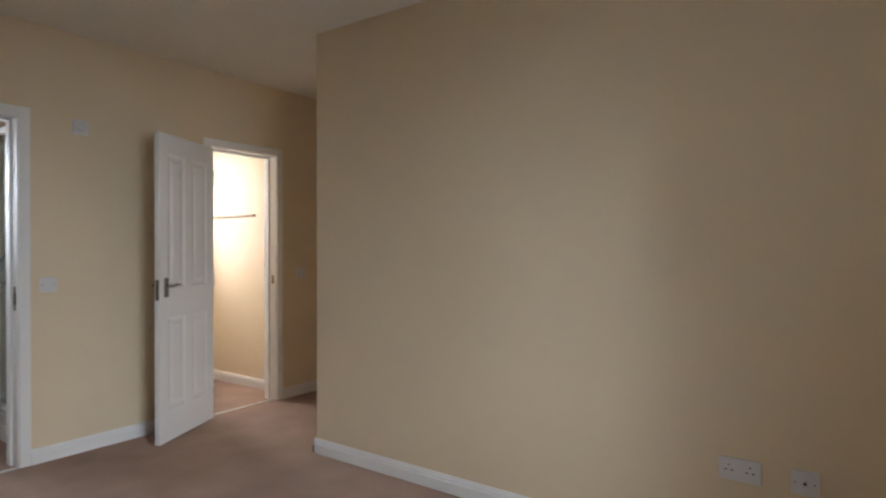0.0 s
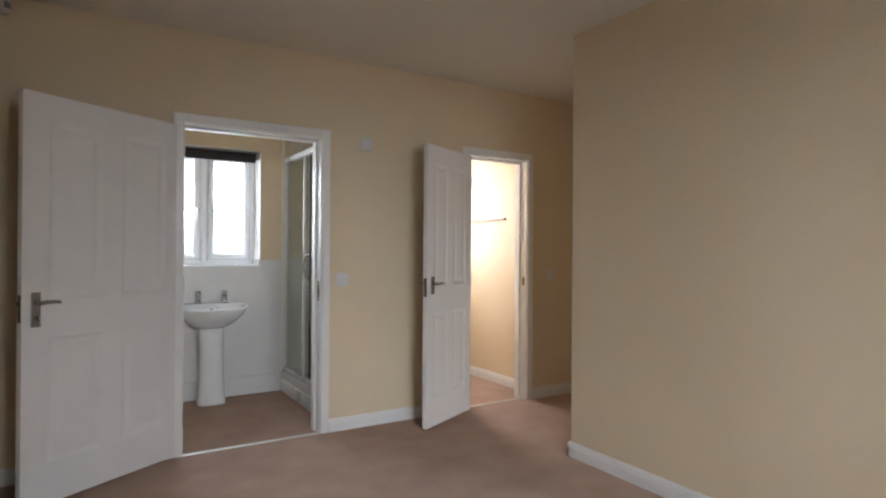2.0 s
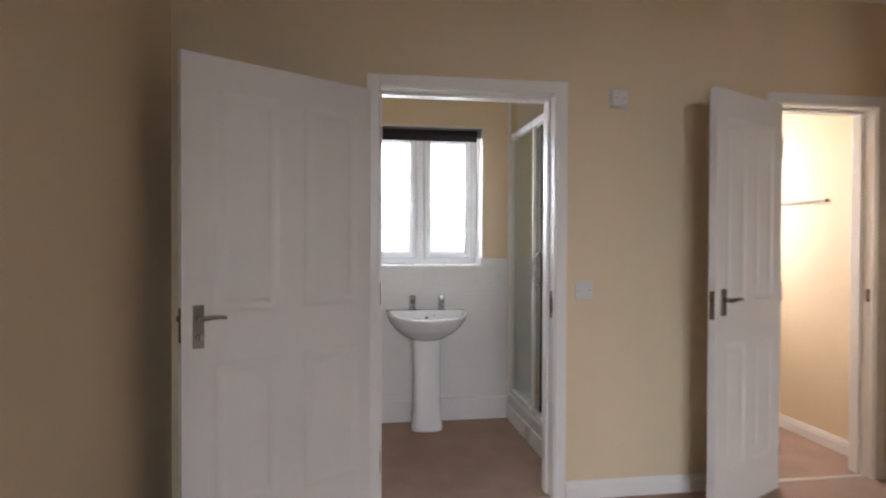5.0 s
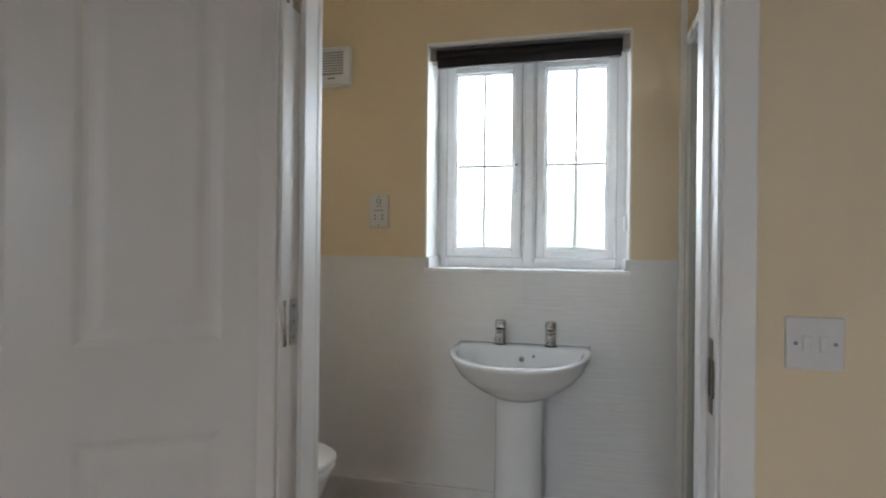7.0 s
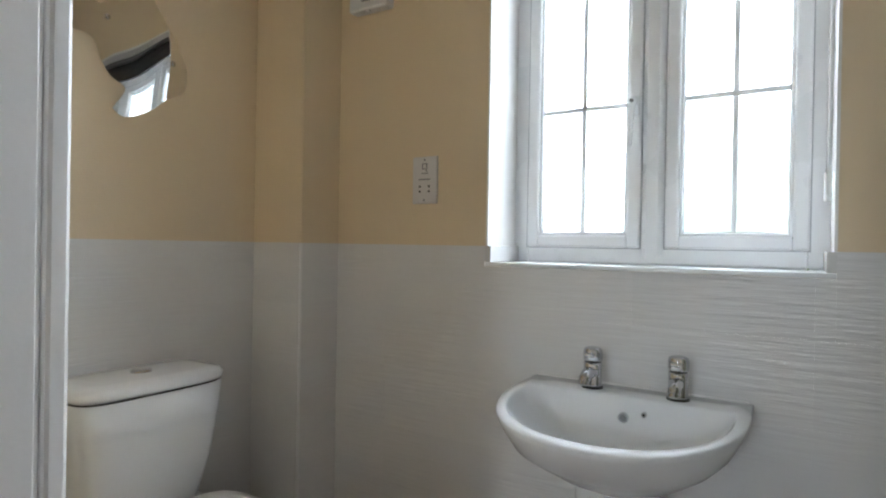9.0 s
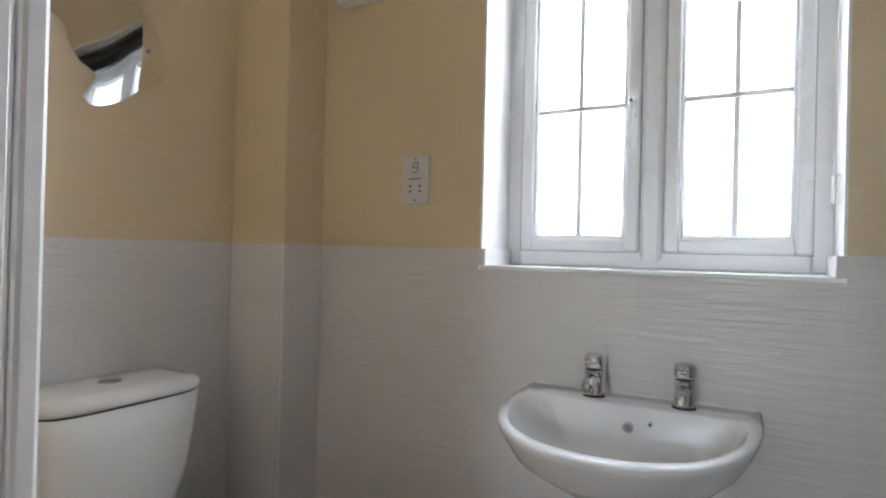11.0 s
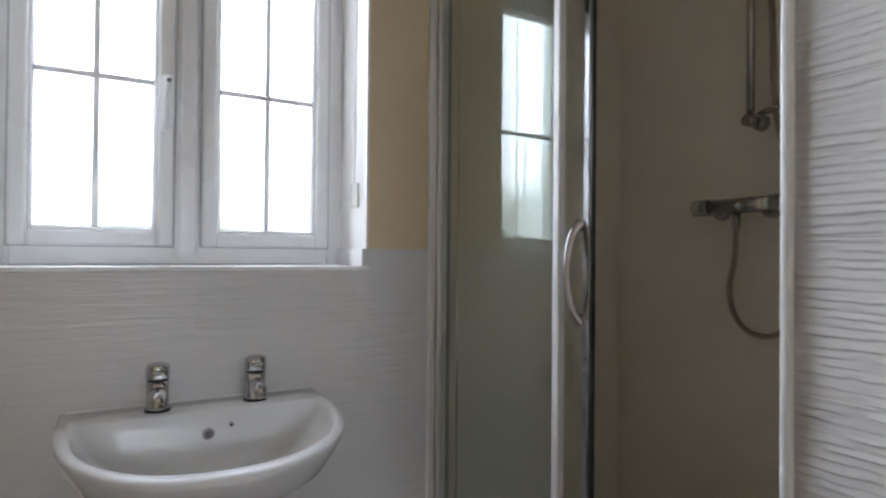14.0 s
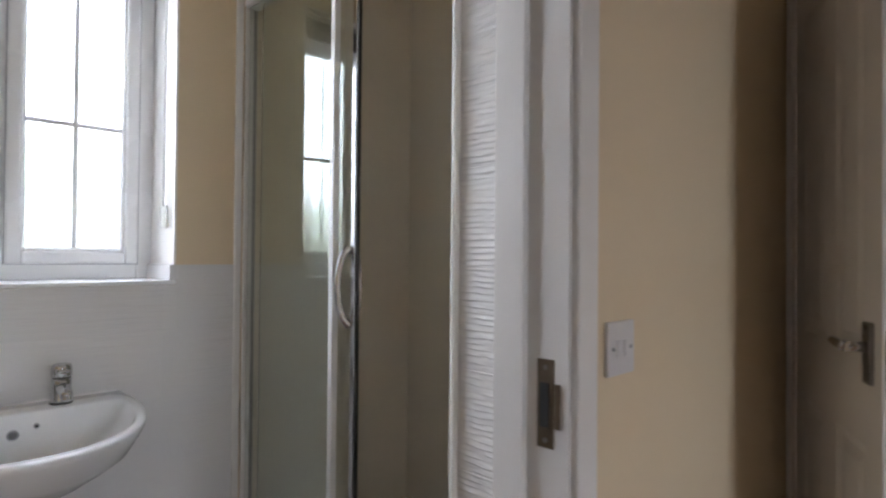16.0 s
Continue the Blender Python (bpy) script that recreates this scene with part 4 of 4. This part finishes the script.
part("seal", boxes(((-4.4625, SY + 0.011, 0.206), (-4.4555, SY + 0.023, 2.019)), bevel=0.002), M_SEAL, slide, "black rubber edge seal")


def bow_handle(y0, s, bow):
    """A crescent pull, fixed at both ends and bowed off the glass."""
    pts = smooth_line([(-4.487, y0, 1.213), (-4.490, y0 + s * bow * 0.65, 1.185), (-4.492, y0 + s * bow, 1.110), (-4.490, y0 + s * bow * 0.65, 1.035), (-4.487, y0, 1.005)], 8)
    n = len(pts)
    return tube(bmesh.new(), pts, [0.0085 + 0.004 * abs(2 * i / (n - 1) - 1) ** 2 for i in range(n)], 16)


part("pull_handle", bow_handle(SY + 0.012, -1, 0.036), M_CHROME, slide, "crescent-shaped chrome pull handle", True)
part("pull_handle", bow_handle(SY + 0.022, 1, 0.026), M_CHROME, slide, "crescent-shaped chrome pull handle", True)

# smooth lining of the shower walls
for nm, a, b in (("back", (XW + 0.002, 2.076, 0.178), (WE - 0.002, 2.0845, 2.3)), ("far", (XW + 0.001, 1.373, 0.178), (XW + 0.009, 2.0755, 2.3)), ("near", (WE - 0.010, 1.421, 0.178), (WE - 0.001, 2.0755, 2.3))):
    tagged(mesh_object("wall_shower_" + nm + "_lining", boxes((a, b)), M_SHOWER), "smooth beige lining of the shower wall", "wall", kind="structure")

VY = 2.076
# mixer and riser rail wear the chrome copy darkened for the dim shower
valve = holder("shower_mixer", None, "chrome thermostatic bar shower mixer on the shower wall", "shower mixer")
bm = tube(bmesh.new(), [(-4.712, VY - 0.050, 1.290), (-4.707, VY - 0.050, 1.290), (-4.660, VY - 0.050, 1.290), (-4.658, VY - 0.050, 1.290)], [0.020, 0.0245, 0.0245, 0.020], 24)
part("control_knob", bm, M_CHROME_SHADED, valve, smooth=True)
part("bar", tube(bmesh.new(), [(-4.658, VY - 0.050, 1.290), (-4.475, VY - 0.050, 1.290)], 0.0215, 24), M_CHROME_SHADED, valve, smooth=True)
part("control_knob", tube(bmesh.new(), [(-4.475, VY - 0.050, 1.290), (-4.470, VY - 0.050, 1.290), (-4.425, VY - 0.050, 1.290), (-4.420, VY - 0.050, 1.290)], [0.020, 0.0245, 0.0245, 0.020], 24), M_CHROME_SHADED, valve, smooth=True)
for x in (-4.650, -4.500):
    part("wall_flange", tube(bmesh.new(), [(x, VY - 0.001, 1.282), (x, VY - 0.012, 1.282), (x, VY - 0.030, 1.285)], [0.030, 0.028, 0.016], 24), M_CHROME_SHADED, valve, smooth=True)
part("hose_outlet", tube(bmesh.new(), [(-4.575, VY - 0.050, 1.270), (-4.575, VY - 0.050, 1.225)], 0.0105, 16), M_CHROME_SHADED, valve, smooth=True)
hose = smooth_line([(-4.575, VY - 0.050, 1.228), (-4.580, VY - 0.050, 1.14), (-4.598, VY - 0.046, 1.06), (-4.588, VY - 0.040, 0.985), (-4.545, VY - 0.036, 0.938), (-4.475, VY - 0.034, 0.938), (-4.425, VY - 0.034, 1.00), (-4.425, VY - 0.036, 1.15), (-4.440, VY - 0.040, 1.38), (-4.470, VY - 0.045, 1.55), (-4.476, VY - 0.050, 1.80), (-4.480, VY - 0.075, 2.03)], 7)
part("hose", tube(bmesh.new(), hose, 0.0075, 12), M_HOSE, valve, "brownish reflecting metal shower hose", True)
riser = holder("shower_riser_rail", None, "chrome riser rail with hand shower on the shower wall", "shower rail")
part("rail", tube(bmesh.new(), [(-4.532, VY - 0.055, 1.510), (-4.532, VY - 0.055, 2.150)], 0.0105, 18), M_CHROME_SHADED, riser, smooth=True)
for z in (1.520, 2.140):
    bm = tube(bmesh.new(), [(-4.532, VY - 0.001, z), (-4.532, VY - 0.012, z), (-4.532, VY - 0.040, z)], [0.024, 0.022, 0.014], 20)
    tube(bm, [(-4.532, VY - 0.036, z), (-4.532, VY - 0.072, z)], 0.0165, 20)
    part("bracket", bm, M_CHROME_SHADED, riser, smooth=True)
part("hose_ring", tube(bmesh.new(), smooth_line([(-4.515, VY - 0.050, 1.536), (-4.480, VY - 0.060, 1.542), (-4.455, VY - 0.048, 1.542), (-4.478, VY - 0.034, 1.540), (-4.512, VY - 0.040, 1.536)], 5), 0.004, 10), M_CHROME_SHADED, riser, smooth=True)
part("slider", boxes(((-4.552, VY - 0.085, 2.010), (-4.470, VY - 0.035, 2.050)), bevel=0.008), M_CHROME_SHADED, riser)
bm = tube(bmesh.new(), [(-4.480, VY - 0.080, 2.03), (-4.485, VY - 0.13, 2.11), (-4.487, VY - 0.15, 2.16)], [0.011, 0.013, 0.016], 16)
tube(bm, [(-4.487, VY - 0.135, 2.175), (-4.487, VY - 0.165, 2.150)], [0.030, 0.045], 24)
part("hand_shower", bm, M_CHROME_SHADED, riser, smooth=True)

# ---- outside the en-suite window: a hedge ----
hedge = holder("hedge", pose(-5.98, 0.78, -0.3), "pale green hedge close outside the obscured window", "hedge")
rng = random.Random(5)
bm = bmesh.new()
for k in range(7):
    y = -0.45 + 0.15 * k
    tube(bm, smooth_line([(0, y, 0), (rng.uniform(-0.1, 0.1), y + rng.uniform(-0.05, 0.05), 0.8), (rng.uniform(-0.06, 0.06), y + rng.uniform(-0.08, 0.08), 1.50)], 4), [0.03 - 0.003 * i for i in range(9)], 8)
part("stems", bm, M_WOOD, hedge)
verts, faces = [], []
for k in range(7000):
    y = rng.gauss(0.0, 0.30)
    top = 1.82 + 0.12 * math.sin(3.1 * y + 0.6) + 0.06 * math.sin(9 * y)
    c = Vector((rng.uniform(-0.16, 0.16), y, rng.uniform(0.35, top)))
    q = Euler((rng.uniform(0, 6.3), rng.uniform(0, 6.3), rng.uniform(0, 6.3)))
    s = rng.uniform(0.018, 0.034)
    i = len(verts)
    for p in ((-s, 0, 0), (0, -0.45 * s, 0.004), (s, 0, 0), (0, 0.45 * s, 0.004)):
        v = Vector(p)
        v.rotate(q)
        verts.append(c + v)
    faces.append((i, i + 1, i + 2, i + 3))
me = bpy.data.meshes.new("foliage")
me.from_pydata(verts, [], faces)
me.materials.append(M_LEAF)
fol = new("foliage", me)
fol.parent = hedge
tagged(fol, kind="stuff")

# ---- tiles, last ----
for args in TILES:
    pw, og, al, ou, a0, a1, z0, z1, tw, th, first, holes, mt = args
    tile_field(pw, og, al, ou, a0, a1, z0, z1, tw, th, first, holes, mt)
zt, k = CEIL, 0
while zt > 0.2:
    t = new("tile", NIB_MESHES[k % 4])
    t.matrix_world = Matrix.Translation(((NX0 + NX1) / 2, 1.2815, zt - 0.1)) @ pose(0, 0, 0, 0, 0, 180)
    t.parent = nib
    zt -= 0.20
    k += 1
